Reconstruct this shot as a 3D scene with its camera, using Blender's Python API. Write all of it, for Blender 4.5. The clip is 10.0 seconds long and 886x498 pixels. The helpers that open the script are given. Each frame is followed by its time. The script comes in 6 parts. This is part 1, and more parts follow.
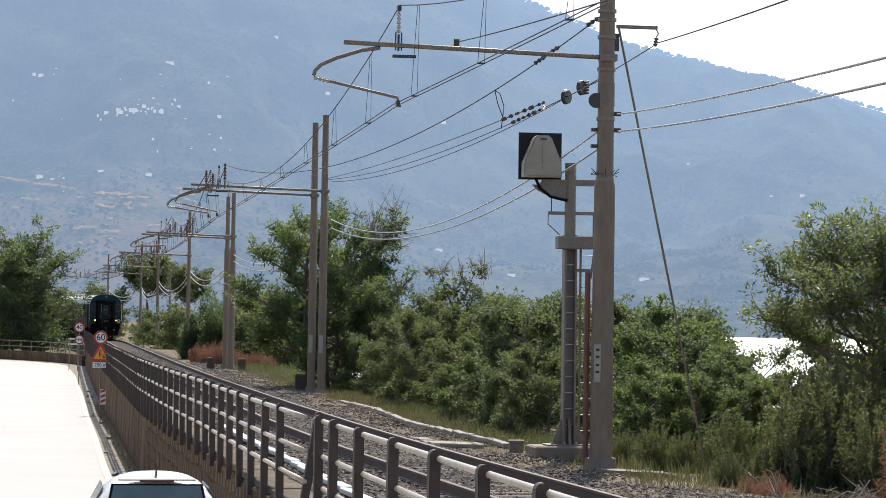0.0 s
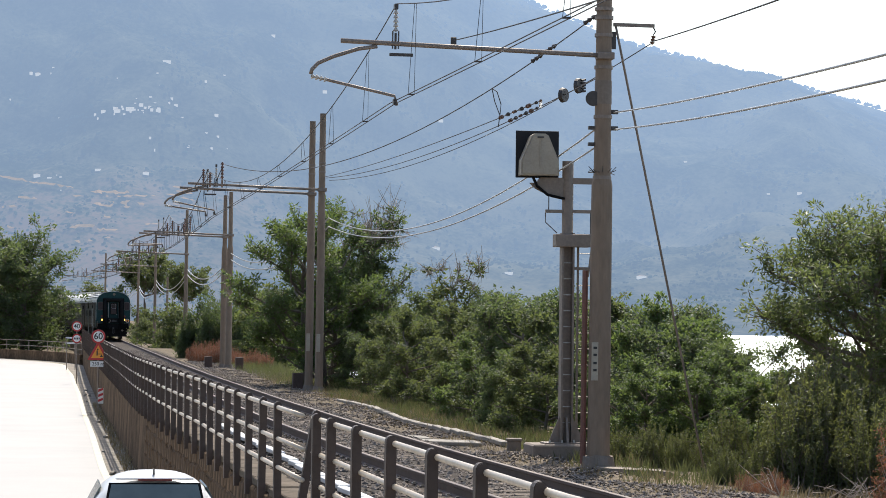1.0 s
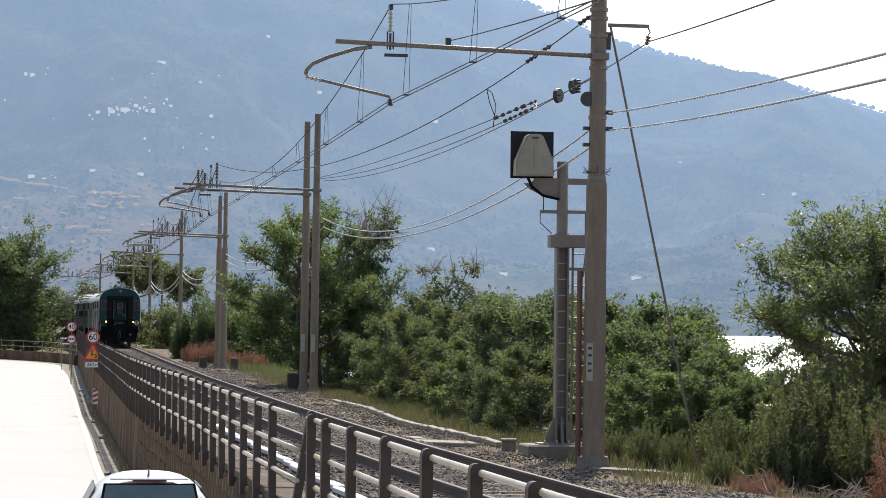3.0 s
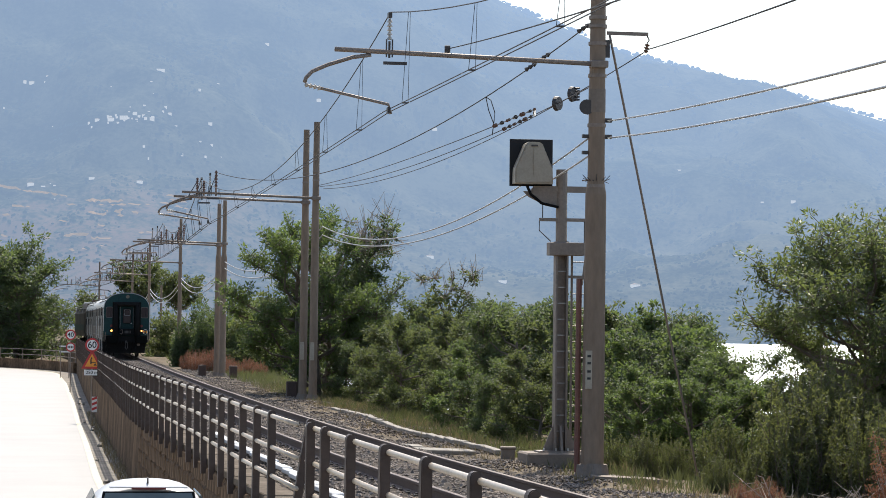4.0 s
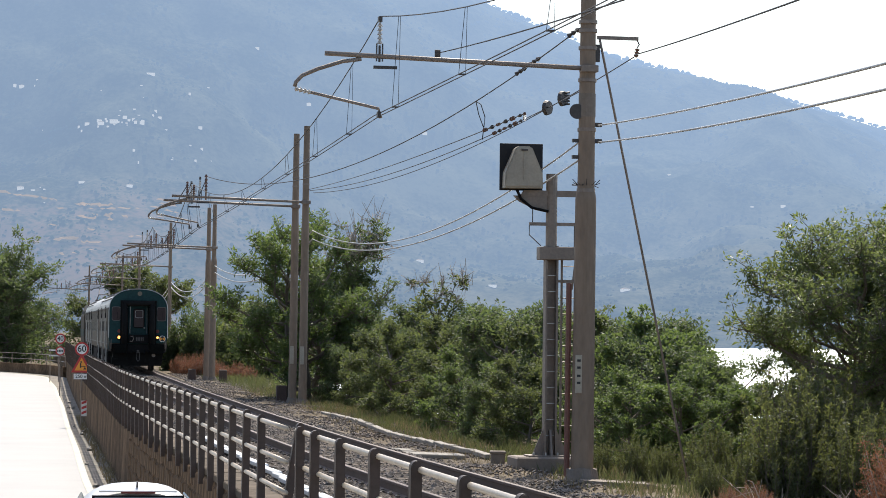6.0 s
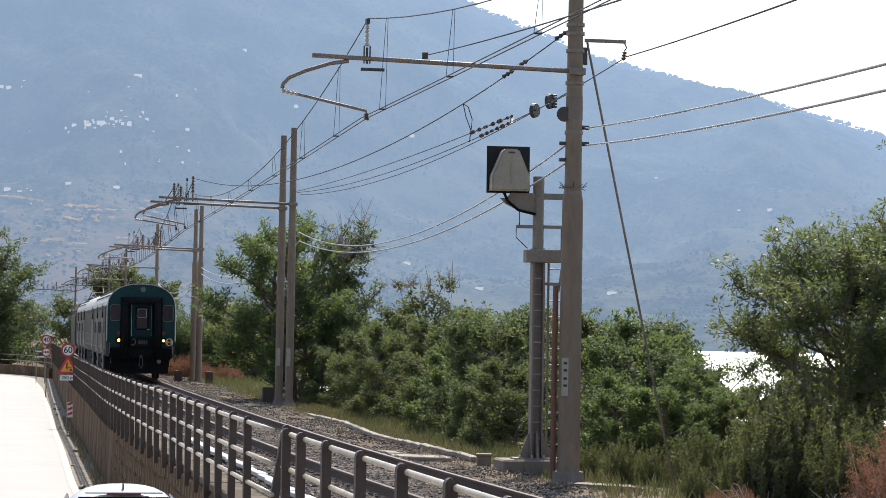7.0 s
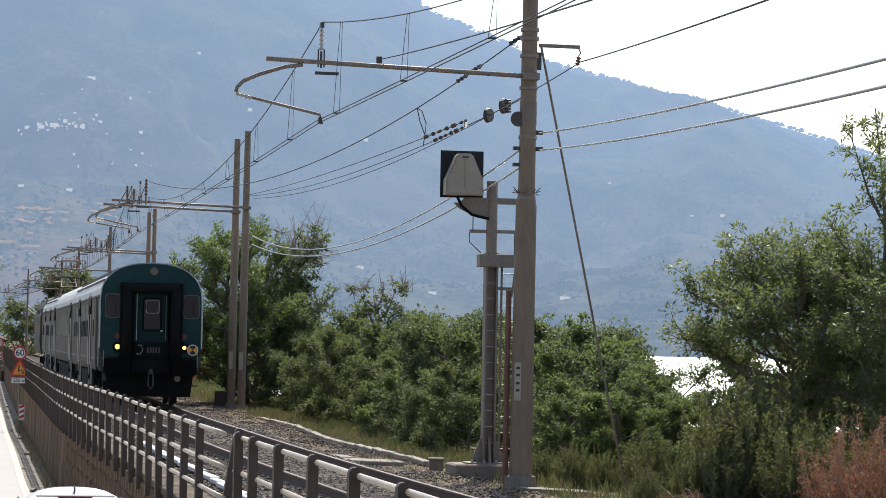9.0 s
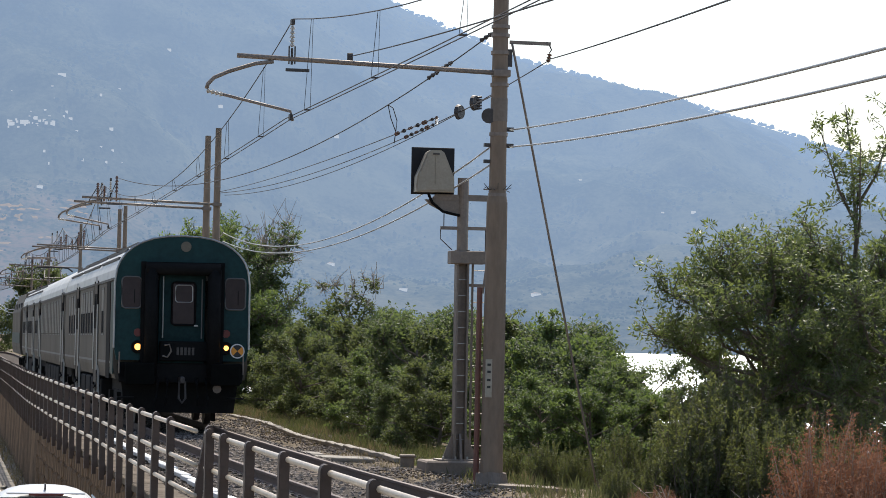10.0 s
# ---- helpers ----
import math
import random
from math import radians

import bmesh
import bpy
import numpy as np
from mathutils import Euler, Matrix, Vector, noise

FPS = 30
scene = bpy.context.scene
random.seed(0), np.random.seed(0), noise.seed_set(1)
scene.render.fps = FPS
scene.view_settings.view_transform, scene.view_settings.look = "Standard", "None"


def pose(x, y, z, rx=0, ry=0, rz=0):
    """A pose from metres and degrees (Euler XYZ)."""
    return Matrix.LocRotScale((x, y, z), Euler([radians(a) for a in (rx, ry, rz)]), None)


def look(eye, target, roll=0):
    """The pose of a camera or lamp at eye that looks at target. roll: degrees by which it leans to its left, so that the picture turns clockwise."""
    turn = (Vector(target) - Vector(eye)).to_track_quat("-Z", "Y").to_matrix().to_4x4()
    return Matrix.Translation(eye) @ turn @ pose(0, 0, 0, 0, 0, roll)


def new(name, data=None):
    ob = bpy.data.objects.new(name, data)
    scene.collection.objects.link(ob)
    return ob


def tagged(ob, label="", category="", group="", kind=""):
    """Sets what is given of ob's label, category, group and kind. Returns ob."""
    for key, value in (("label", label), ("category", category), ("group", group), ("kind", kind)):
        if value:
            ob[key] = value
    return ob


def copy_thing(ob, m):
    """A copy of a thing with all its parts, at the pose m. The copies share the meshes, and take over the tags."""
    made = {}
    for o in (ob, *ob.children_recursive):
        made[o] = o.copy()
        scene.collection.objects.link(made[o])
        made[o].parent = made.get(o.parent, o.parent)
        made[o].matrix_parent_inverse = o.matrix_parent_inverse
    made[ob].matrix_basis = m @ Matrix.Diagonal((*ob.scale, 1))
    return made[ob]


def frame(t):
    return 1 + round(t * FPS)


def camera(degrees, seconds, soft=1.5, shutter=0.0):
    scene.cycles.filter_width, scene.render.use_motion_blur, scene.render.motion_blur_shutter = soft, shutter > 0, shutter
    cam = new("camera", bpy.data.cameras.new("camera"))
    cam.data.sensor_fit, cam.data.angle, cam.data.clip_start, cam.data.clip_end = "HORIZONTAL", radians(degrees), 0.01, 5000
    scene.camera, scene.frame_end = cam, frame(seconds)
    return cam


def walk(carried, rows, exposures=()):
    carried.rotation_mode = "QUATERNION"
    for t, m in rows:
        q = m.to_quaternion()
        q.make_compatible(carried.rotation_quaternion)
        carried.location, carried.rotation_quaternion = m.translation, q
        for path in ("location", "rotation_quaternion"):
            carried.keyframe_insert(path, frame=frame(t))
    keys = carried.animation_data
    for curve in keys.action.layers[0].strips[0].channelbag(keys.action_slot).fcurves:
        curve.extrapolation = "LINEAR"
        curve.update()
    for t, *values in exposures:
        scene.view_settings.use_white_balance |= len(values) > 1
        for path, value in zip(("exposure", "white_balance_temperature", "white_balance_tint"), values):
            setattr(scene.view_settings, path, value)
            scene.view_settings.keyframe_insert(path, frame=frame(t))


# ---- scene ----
# a fixed viewpoint beside the line, turned by hand
EYE = 2.05
cam = camera(17.83, 10.0, soft=0.85)
TURNS = [
    (0.0, 0.0, 1.386, -0.7), (0.5, -0.018, 1.351, -0.677), (1.0, -0.051, 1.353, -0.599), (1.5, -0.109, 1.354, -0.556),
    (2.0, -0.126, 1.347, -0.568), (2.5, -0.152, 1.334, -0.59), (4.0, -0.174, 1.525, -0.577), (4.5, -0.244, 1.581, -0.492),
    (5.0, -0.241, 1.574, -0.549), (6.5, -0.499, 1.644, -0.704), (7.0, -0.652, 1.664, -0.807), (7.5, -0.818, 1.666, -0.907),
    (8.0, -1.014, 1.692, -0.996), (8.5, -1.271, 1.745, -1.046), (9.0, -1.607, 1.767, -1.049), (9.5, -1.892, 1.774, -0.955),
    (10.0, -2.195, 1.713, -0.996)]
walk(cam, [(t, pose(0, 0, EYE, 90 + pitch, roll, yaw)) for t, yaw, pitch, roll in TURNS], exposures=[(0.0, 0.42), (7.0, 0.43), (9.5, 0.32), (10.0, 0.28)])

# ---- world and sun ----
SUN_ELEV, SUN_AZ = 54.0, 9.0  # degrees up; degrees to the right of straight ahead
world = bpy.data.worlds.new("sky")
scene.world = world
world.use_nodes = True
wn = world.node_tree
sky = wn.nodes.new("ShaderNodeTexSky")
sky.sky_type, sky.sun_disc = "NISHITA", False
sky.sun_elevation, sky.sun_rotation = radians(SUN_ELEV), radians(SUN_AZ)
sky.air_density, sky.dust_density, sky.ozone_density = 1.0, 2.1, 1.3
wn.nodes["Background"].inputs["Strength"].default_value = 0.15
wn.links.new(sky.outputs[0], wn.nodes["Background"].inputs["Color"])
sun = new("sun", bpy.data.lights.new("sun", "SUN"))
sun.data.energy, sun.data.angle, sun.data.color = 4.6, radians(0.5), (1.0, 0.93, 0.82)
sd = Vector((math.sin(radians(SUN_AZ)) * math.cos(radians(SUN_ELEV)), math.cos(radians(SUN_AZ)) * math.cos(radians(SUN_ELEV)), math.sin(radians(SUN_ELEV))))
sun.matrix_world = look(sd * 100, (0, 0, 0))


# ---- materials ----
def mat(name, col, rough=0.7, metal=0.0, var=0.25, big=0.7, fine=14.0, bump=0.0, col2=None, stretch=(1, 1, 1), per=0.0, spec=0.5, emit=0.0):
    """A surface with colour that varies at two scales, gloss that follows it, and fine relief."""
    m = bpy.data.materials.new(name)
    m.use_nodes = True
    n, l = m.node_tree.nodes, m.node_tree.links
    p = n["Principled BSDF"]
    p.inputs["Roughness"].default_value, p.inputs["Metallic"].default_value = rough, metal
    p.inputs["Specular IOR Level"].default_value = spec
    geo = n.new("ShaderNodeNewGeometry")
    tc = n.new("ShaderNodeTexCoord")
    mp = n.new("ShaderNodeMapping")
    mp.inputs["Scale"].default_value = stretch
    l.new(tc.outputs["Object"], mp.inputs["Vector"])
    a, b = n.new("ShaderNodeTexNoise"), n.new("ShaderNodeTexNoise")
    for node, sc, det in ((a, big, 4), (b, fine, 5)):
        node.inputs["Scale"].default_value, node.inputs["Detail"].default_value, node.inputs["Roughness"].default_value = sc, det, 0.62
        l.new(mp.outputs[0], node.inputs["Vector"])
    mix = n.new("ShaderNodeMath")
    mix.operation = "MULTIPLY_ADD"
    mix.inputs[1].default_value = 0.55
    half = n.new("ShaderNodeMath")
    half.operation = "MULTIPLY"
    half.inputs[1].default_value = 0.45
    l.new(b.outputs[0], half.inputs[0])
    l.new(a.outputs[0], mix.inputs[0])
    l.new(half.outputs[0], mix.inputs[2])
    ramp = n.new("ShaderNodeValToRGB")
    lo = [c * (1 - var) for c in col]
    hi = [min(1, c * (1 + var)) for c in (col2 or col)]
    ramp.color_ramp.elements[0].position, ramp.color_ramp.elements[1].position = 0.34, 0.66
    ramp.color_ramp.elements[0].color, ramp.color_ramp.elements[1].color = (*lo, 1), (*hi, 1)
    l.new(mix.outputs[0], ramp.inputs[0])
    out = ramp.outputs[0]
    if per:
        info = n.new("ShaderNodeObjectInfo") if per > 0 else geo
        hsv = n.new("ShaderNodeHueSaturation")
        mr = n.new("ShaderNodeMapRange")
        mr.inputs["To Min"].default_value, mr.inputs["To Max"].default_value = 1 - abs(per), 1 + abs(per)
        l.new(info.outputs["Random"] if per > 0 else geo.outputs["Random Per Island"], mr.inputs["Value"])
        l.new(mr.outputs[0], hsv.inputs["Value"])
        l.new(out, hsv.inputs["Color"])
        out = hsv.outputs[0]
    l.new(out, p.inputs["Base Color"])
    if bump:
        bp = n.new("ShaderNodeBump")
        bp.inputs["Strength"].default_value, bp.inputs["Distance"].default_value = 0.7, bump
        l.new(b.outputs[0], bp.inputs["Height"])
        l.new(bp.outputs[0], p.inputs["Normal"])
    if emit:
        p.inputs["Emission Color"].default_value = (*col, 1)
        p.inputs["Emission Strength"].default_value = emit
    return m


def leaf_mat(name, col, thru, share=0.4, rough=0.45):
    """Leaves: a glossy upper face, and light that comes through from behind."""
    m = mat(name, col, rough, var=0.3, big=0.9, fine=5.0, per=-0.4)
    n, l = m.node_tree.nodes, m.node_tree.links
    tr = n.new("ShaderNodeBsdfTranslucent")
    tr.inputs[0].default_value = (*thru, 1)
    mx = n.new("ShaderNodeMixShader")
    mx.inputs[0].default_value = share
    l.new(n["Principled BSDF"].outputs[0], mx.inputs[1])
    l.new(tr.outputs[0], mx.inputs[2])
    l.new(mx.outputs[0], n["Material Output"].inputs[0])
    return m


ASPHALT = mat("pale_asphalt", (0.37, 0.345, 0.305), 0.42, var=0.12, big=0.35, fine=30, bump=0.004)
LINE = mat("worn_line_paint", (0.60, 0.53, 0.37), 0.5, var=0.25, big=2.0, fine=20)
VERGE = mat("verge_gravel", (0.25, 0.225, 0.19), 0.9, var=0.45, big=1.2, fine=22, bump=0.02, spec=0.08)
EARTH = mat("dry_earth", (0.085, 0.070, 0.052), 0.95, var=0.4, big=0.5, fine=9, bump=0.04, col2=(0.17, 0.138, 0.098), spec=0.08)
WALL = mat("old_masonry", (0.062, 0.042, 0.028), 0.95, var=0.6, big=0.7, fine=5, bump=0.06, col2=(0.135, 0.090, 0.056), stretch=(1, 1, 0.7), spec=0.08)
COPING = mat("concrete_coping", (0.24, 0.215, 0.18), 0.8, var=0.3, big=0.8, fine=12, bump=0.006)
COPINGD = mat("dirty_wall_coping", (0.12, 0.098, 0.076), 0.9, var=0.45, big=1.2, fine=10, bump=0.008, spec=0.08)
CONCRETE = mat("grey_concrete", (0.20, 0.16, 0.125), 0.8, var=0.22, big=0.8, fine=16, bump=0.004)
MASTC = mat("spun_concrete", (0.225, 0.165, 0.116), 0.8, var=0.25, big=0.5, fine=10, bump=0.002, stretch=(1, 1, 0.3))
BALLAST = mat("ballast_stone", (0.185, 0.158, 0.135), 0.85, var=0.35, big=1.5, fine=20, per=-0.55, spec=0.08)
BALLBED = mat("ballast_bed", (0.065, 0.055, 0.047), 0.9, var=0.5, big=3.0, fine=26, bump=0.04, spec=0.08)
SLEEPER = mat("weathered_sleeper", (0.155, 0.126, 0.10), 0.85, var=0.3, big=2.0, fine=14, stretch=(0.3, 3, 3), per=0.25, spec=0.08)
RAILM = mat("rusty_rail", (0.085, 0.05, 0.036), 0.75, var=0.3, big=2, fine=30)
RAILTOP = mat("worn_rail_head", (0.11, 0.08, 0.065), 0.6, metal=0.3, var=0.2, big=1, fine=30)
FENCEM = mat("brown_fence_paint", (0.06, 0.039, 0.03), 0.6, var=0.35, big=1.5, fine=18, per=0.15)
# pale warm base puts the sun's highlight into the pipe colour
PIPEM = mat("steel_pipe_sun_sheen", (0.46, 0.39, 0.30), 0.36, metal=0.2, var=0.3, big=1.2, fine=14)
GALV = mat("weathered_galvanised_steel", (0.23, 0.185, 0.15), 0.55, metal=0.2, var=0.25, big=2, fine=18)
DARKST = mat("dark_steel", (0.07, 0.062, 0.058), 0.5, metal=0.4, var=0.3, big=3, fine=20)
WIREM = mat("aged_copper_wire", (0.035, 0.032, 0.032), 0.6, metal=0.2, var=0.2, big=1, fine=5)
# light grey sheath, brightened to hold the sun's highlight in its colour
CABLEM = mat("cable_sheath_with_glint", (0.42, 0.41, 0.39), 0.3, var=0.1, big=1, fine=5)
PORC = mat("brown_porcelain", (0.16, 0.08, 0.05), 0.25, var=0.2, big=8, fine=30)
PORCW = mat("pale_porcelain", (0.5, 0.45, 0.38), 0.3, var=0.2, big=8, fine=30)
SIGBLK = mat("matt_black_panel", (0.008, 0.008, 0.010), 0.7, var=0.25, big=3, fine=30)
SIGHOOD = mat("beige_grey_enamel", (0.36, 0.315, 0.245), 0.5, var=0.15, big=3, fine=24)
WHITEP = mat("white_enamel", (0.72, 0.72, 0.70), 0.4, var=0.08, big=4, fine=24)
REDP = mat("sign_red", (0.45, 0.03, 0.03), 0.4, var=0.12, big=4, fine=24)
BLACKP = mat("sign_black", (0.02, 0.02, 0.02), 0.5, var=0.15, big=4, fine=24)
YELP = mat("sign_yellow", (0.75, 0.30, 0.03), 0.4, var=0.1, big=4, fine=24)
TEAL = mat("dark_teal_paint", (0.009, 0.040, 0.041), 0.5, var=0.35, big=0.9, fine=9, spec=0.2)
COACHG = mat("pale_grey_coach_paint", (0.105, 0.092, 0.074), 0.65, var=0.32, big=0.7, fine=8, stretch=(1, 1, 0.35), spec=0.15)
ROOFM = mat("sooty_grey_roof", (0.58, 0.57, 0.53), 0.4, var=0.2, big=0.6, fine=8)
RIBM = mat("dark_roof_seam", (0.05, 0.05, 0.05), 0.6, var=0.2, big=2, fine=12)
UNDERM = mat("oily_underframe", (0.010, 0.0095, 0.009), 0.85, var=0.4, big=3, fine=20, spec=0.2)
RUBBER = mat("black_rubber", (0.010, 0.010, 0.010), 0.75, var=0.3, big=3, fine=20, spec=0.08)
# darker copy of the teal, with the recess shade put into the door's colour
TEALD = mat("recess_shade_teal_door", (0.008, 0.030, 0.031), 0.6, var=0.35, big=1.5, fine=12, spec=0.15)
# near-black pane colour stands in for the shade inside the coaches
GLASSD = mat("interior_shade_pane", (0.010, 0.010, 0.011), 0.9, var=0.2, big=1, fine=4, spec=0.03)
# pale base colour stands in for reflections on the panes
GLASSG = mat("painted_reflection_glass", (0.075, 0.074, 0.07), 0.4, var=0.25, big=1, fine=6, spec=0.3)
ALU = mat("brushed_aluminium", (0.45, 0.45, 0.44), 0.4, metal=0.7, var=0.12, big=3, fine=30)
ALUG = mat("dull_window_frame", (0.12, 0.12, 0.115), 0.55, metal=0.1, var=0.15, big=3, fine=30)
LAMPON = mat("lit_headlamp", (1.0, 0.45, 0.09), 0.3, var=0.0, emit=3.2)
LAMPOFF = mat("unlit_red_lens", (0.12, 0.012, 0.012), 0.3, var=0.1)
GLASSR = mat("cab_window_glass", (0.035, 0.022, 0.024), 0.3, var=0.25, big=1.5, fine=6, spec=0.3)
BUFM = mat("grimy_buffer_plate", (0.006, 0.0065, 0.006), 0.9, var=0.35, big=3, fine=14, spec=0.05)
CREST = mat("faded_round_emblem", (0.14, 0.12, 0.085), 0.5, var=0.15, big=10, fine=40)
CARW = mat("white_car_paint", (0.66, 0.66, 0.65), 0.25, var=0.03, big=2, fine=10)
CARG = mat("tinted_car_glass", (0.13, 0.16, 0.155), 0.15, var=0.15, big=1, fine=4, spec=0.6)
BARK = mat("grey_brown_bark", (0.13, 0.105, 0.08), 0.9, var=0.35, big=3, fine=20, bump=0.01, stretch=(3, 3, 0.6))
TWIG = mat("bleached_dead_twig", (0.34, 0.28, 0.22), 0.85, var=0.3, big=4, fine=20)
LEAFA = leaf_mat("bright_leaf", (0.072, 0.108, 0.042), (0.17, 0.235, 0.055), 0.45, 0.6)
LEAFB = leaf_mat("olive_leaf", (0.080, 0.100, 0.044), (0.17, 0.205, 0.058), 0.42, 0.7)
LEAFC = leaf_mat("dark_leaf", (0.064, 0.090, 0.044), (0.15, 0.20, 0.058), 0.46, 0.6)
LEAFT = leaf_mat("backlit_evergreen_leaf", (0.076, 0.102, 0.047), (0.19, 0.235, 0.066), 0.47, 0.5)
LEAFD = leaf_mat("dead_needles", (0.27, 0.125, 0.072), (0.28, 0.13, 0.07), 0.35, 0.8)
LEAFH = leaf_mat("heather_needles", (0.088, 0.104, 0.048), (0.19, 0.21, 0.055), 0.43, 0.6)
GRASSG = leaf_mat("green_grass", (0.085, 0.098, 0.044), (0.15, 0.165, 0.055), 0.4, 0.6)
GRASSD = leaf_mat("straw_grass", (0.22, 0.18, 0.105), (0.22, 0.175, 0.09), 0.35, 0.8)


def far_mat(name, col, col2, haze, share, fine):
    """Land kilometres off: sunlit ground and scrub, with haze mixed in as surface glow."""
    m = bpy.data.materials.new(name)
    m.use_nodes = True
    n, l = m.node_tree.nodes, m.node_tree.links
    p = n["Principled BSDF"]
    p.inputs["Roughness"].default_value = 1.0
    p.inputs["Specular IOR Level"].default_value = 0.0
    geo = n.new("ShaderNodeNewGeometry")
    a, b, c = (n.new("ShaderNodeTexNoise") for _ in range(3))
    for node, sc in ((a, fine), (b, fine * 9), (c, fine * 0.18)):
        node.inputs["Scale"].default_value, node.inputs["Detail"].default_value, node.inputs["Roughness"].default_value = sc, 5, 0.65
        l.new(geo.outputs["Position"], node.inputs["Vector"])
    s1, s2 = n.new("ShaderNodeMath"), n.new("ShaderNodeMath")
    s1.operation = s2.operation = "MULTIPLY_ADD"
    s1.inputs[1].default_value, s2.inputs[1].default_value = 0.34, 0.28
    th = n.new("ShaderNodeMath")
    th.operation = "MULTIPLY"
    th.inputs[1].default_value = 0.38
    l.new(c.outputs[0], th.inputs[0])
    l.new(a.outputs[0], s1.inputs[0])
    l.new(th.outputs[0], s1.inputs[2])
    l.new(b.outputs[0], s2.inputs[0])
    l.new(s1.outputs[0], s2.inputs[2])
    ramp = n.new("ShaderNodeValToRGB")
    ramp.color_ramp.elements[0].position, ramp.color_ramp.elements[1].position = 0.43, 0.57
    ramp.color_ramp.elements[0].color, ramp.color_ramp.elements[1].color = (*col, 1), (*col2, 1)
    l.new(s2.outputs[0], ramp.inputs[0])
    # dry terraces low on the slopes
    sepz = n.new("ShaderNodeSeparateXYZ")
    l.new(geo.outputs["Position"], sepz.inputs[0])
    low = n.new("ShaderNodeMapRange")
    low.inputs["From Min"].default_value, low.inputs["From Max"].default_value = 135, 185
    low.inputs["To Min"].default_value, low.inputs["To Max"].default_value = 0.95, 0.0
    l.new(sepz.outputs["Z"], low.inputs["Value"])
    patch = n.new("ShaderNodeMapRange")
    patch.inputs["From Min"].default_value, patch.inputs["From Max"].default_value = 0.49, 0.55
    l.new(s2.outputs[0], patch.inputs["Value"])
    west = n.new("ShaderNodeMapRange")
    west.inputs["From Min"].default_value, west.inputs["From Max"].default_value = -330, -120
    west.inputs["To Min"].default_value, west.inputs["To Max"].default_value = 1.0, 0.12
    l.new(sepz.outputs["X"], west.inputs["Value"])
    lw = n.new("ShaderNodeMath")
    lw.operation = "MULTIPLY"
    l.new(low.outputs[0], lw.inputs[0])
    l.new(west.outputs[0], lw.inputs[1])
    both = n.new("ShaderNodeMath")
    both.operation = "MULTIPLY"
    l.new(lw.outputs[0], both.inputs[0])
    l.new(patch.outputs[0], both.inputs[1])
    tan = n.new("ShaderNodeMix")
    tan.data_type = "RGBA"
    l.new(both.outputs[0], tan.inputs[0])
    l.new(ramp.outputs[0], tan.inputs[6])
    tan.inputs[7].default_value = (0.15, 0.098, 0.062, 1) if fine < 0.03 else (*col2, 1)
    l.new(tan.outputs[2], p.inputs["Base Color"])
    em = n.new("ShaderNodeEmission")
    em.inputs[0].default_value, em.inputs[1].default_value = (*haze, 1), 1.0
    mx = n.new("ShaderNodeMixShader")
    # the share of painted haze grows with the distance of the slope
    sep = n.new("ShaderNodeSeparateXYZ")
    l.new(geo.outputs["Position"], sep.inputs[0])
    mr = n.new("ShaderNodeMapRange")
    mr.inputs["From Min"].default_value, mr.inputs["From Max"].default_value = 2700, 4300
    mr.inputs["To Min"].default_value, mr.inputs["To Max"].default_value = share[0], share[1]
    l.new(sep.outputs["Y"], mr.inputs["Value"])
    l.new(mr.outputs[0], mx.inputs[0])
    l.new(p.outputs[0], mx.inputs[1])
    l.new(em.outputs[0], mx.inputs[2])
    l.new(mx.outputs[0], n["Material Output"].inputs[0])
    return m


# the third colour is haze emitted by the surface, palest on house walls
HILL = far_mat("haze_glow_hillside", (0.006, 0.014, 0.006), (0.10, 0.102, 0.06), (0.345, 0.478, 0.69), (0.33, 0.75), 0.018)
WOOD = far_mat("haze_glow_woodland", (0.012, 0.03, 0.012), (0.03, 0.06, 0.02), (0.315, 0.44, 0.64), (0.34, 0.86), 0.05)
HOUSEM = far_mat("haze_glow_house_wall", (0.75, 0.72, 0.66), (0.85, 0.82, 0.76), (0.48, 0.54, 0.63), (0.74, 0.84), 0.05)
TERRACE = far_mat("haze_glow_bare_earth", (0.16, 0.105, 0.065), (0.30, 0.20, 0.13), (0.40, 0.44, 0.52), (0.5, 0.72), 0.05)
TILEM = far_mat("haze_glow_house_roof", (0.40, 0.24, 0.16), (0.5, 0.3, 0.2), (0.40, 0.47, 0.58), (0.6, 0.8), 0.05)
# near-white metal base puts the sun's glitter into the water's colour
SEAM = mat("painted_glitter_sea", (0.72, 0.77, 0.80), 0.48, metal=0.85, var=0.08, big=0.02, fine=0.25, bump=0.2)


# ---- mesh helpers ----
def box(bm, cx, cy, cz, sx, sy, sz, m=None, bevel=0.0):
    t = Matrix.LocRotScale((cx, cy, cz), None, (sx, sy, sz))
    v = bmesh.ops.create_cube(bm, size=1, matrix=(m @ t) if m else t)["verts"]
    if bevel:
        es = list({e for q in v for e in q.link_edges})
        bmesh.ops.bevel(bm, geom=es, offset=bevel, segments=1, affect="EDGES", profile=0.5)
    return bm


def rod(bm, a, b, r, r2=None, seg=8):
    a, b = Vector(a), Vector(b)
    d = b - a
    m = Matrix.Translation((a + b) / 2) @ d.to_track_quat("Z", "Y").to_matrix().to_4x4()
    bmesh.ops.create_cone(bm, cap_ends=True, segments=seg, radius1=r, radius2=r if r2 is None else r2, depth=d.length, matrix=m)
    return bm


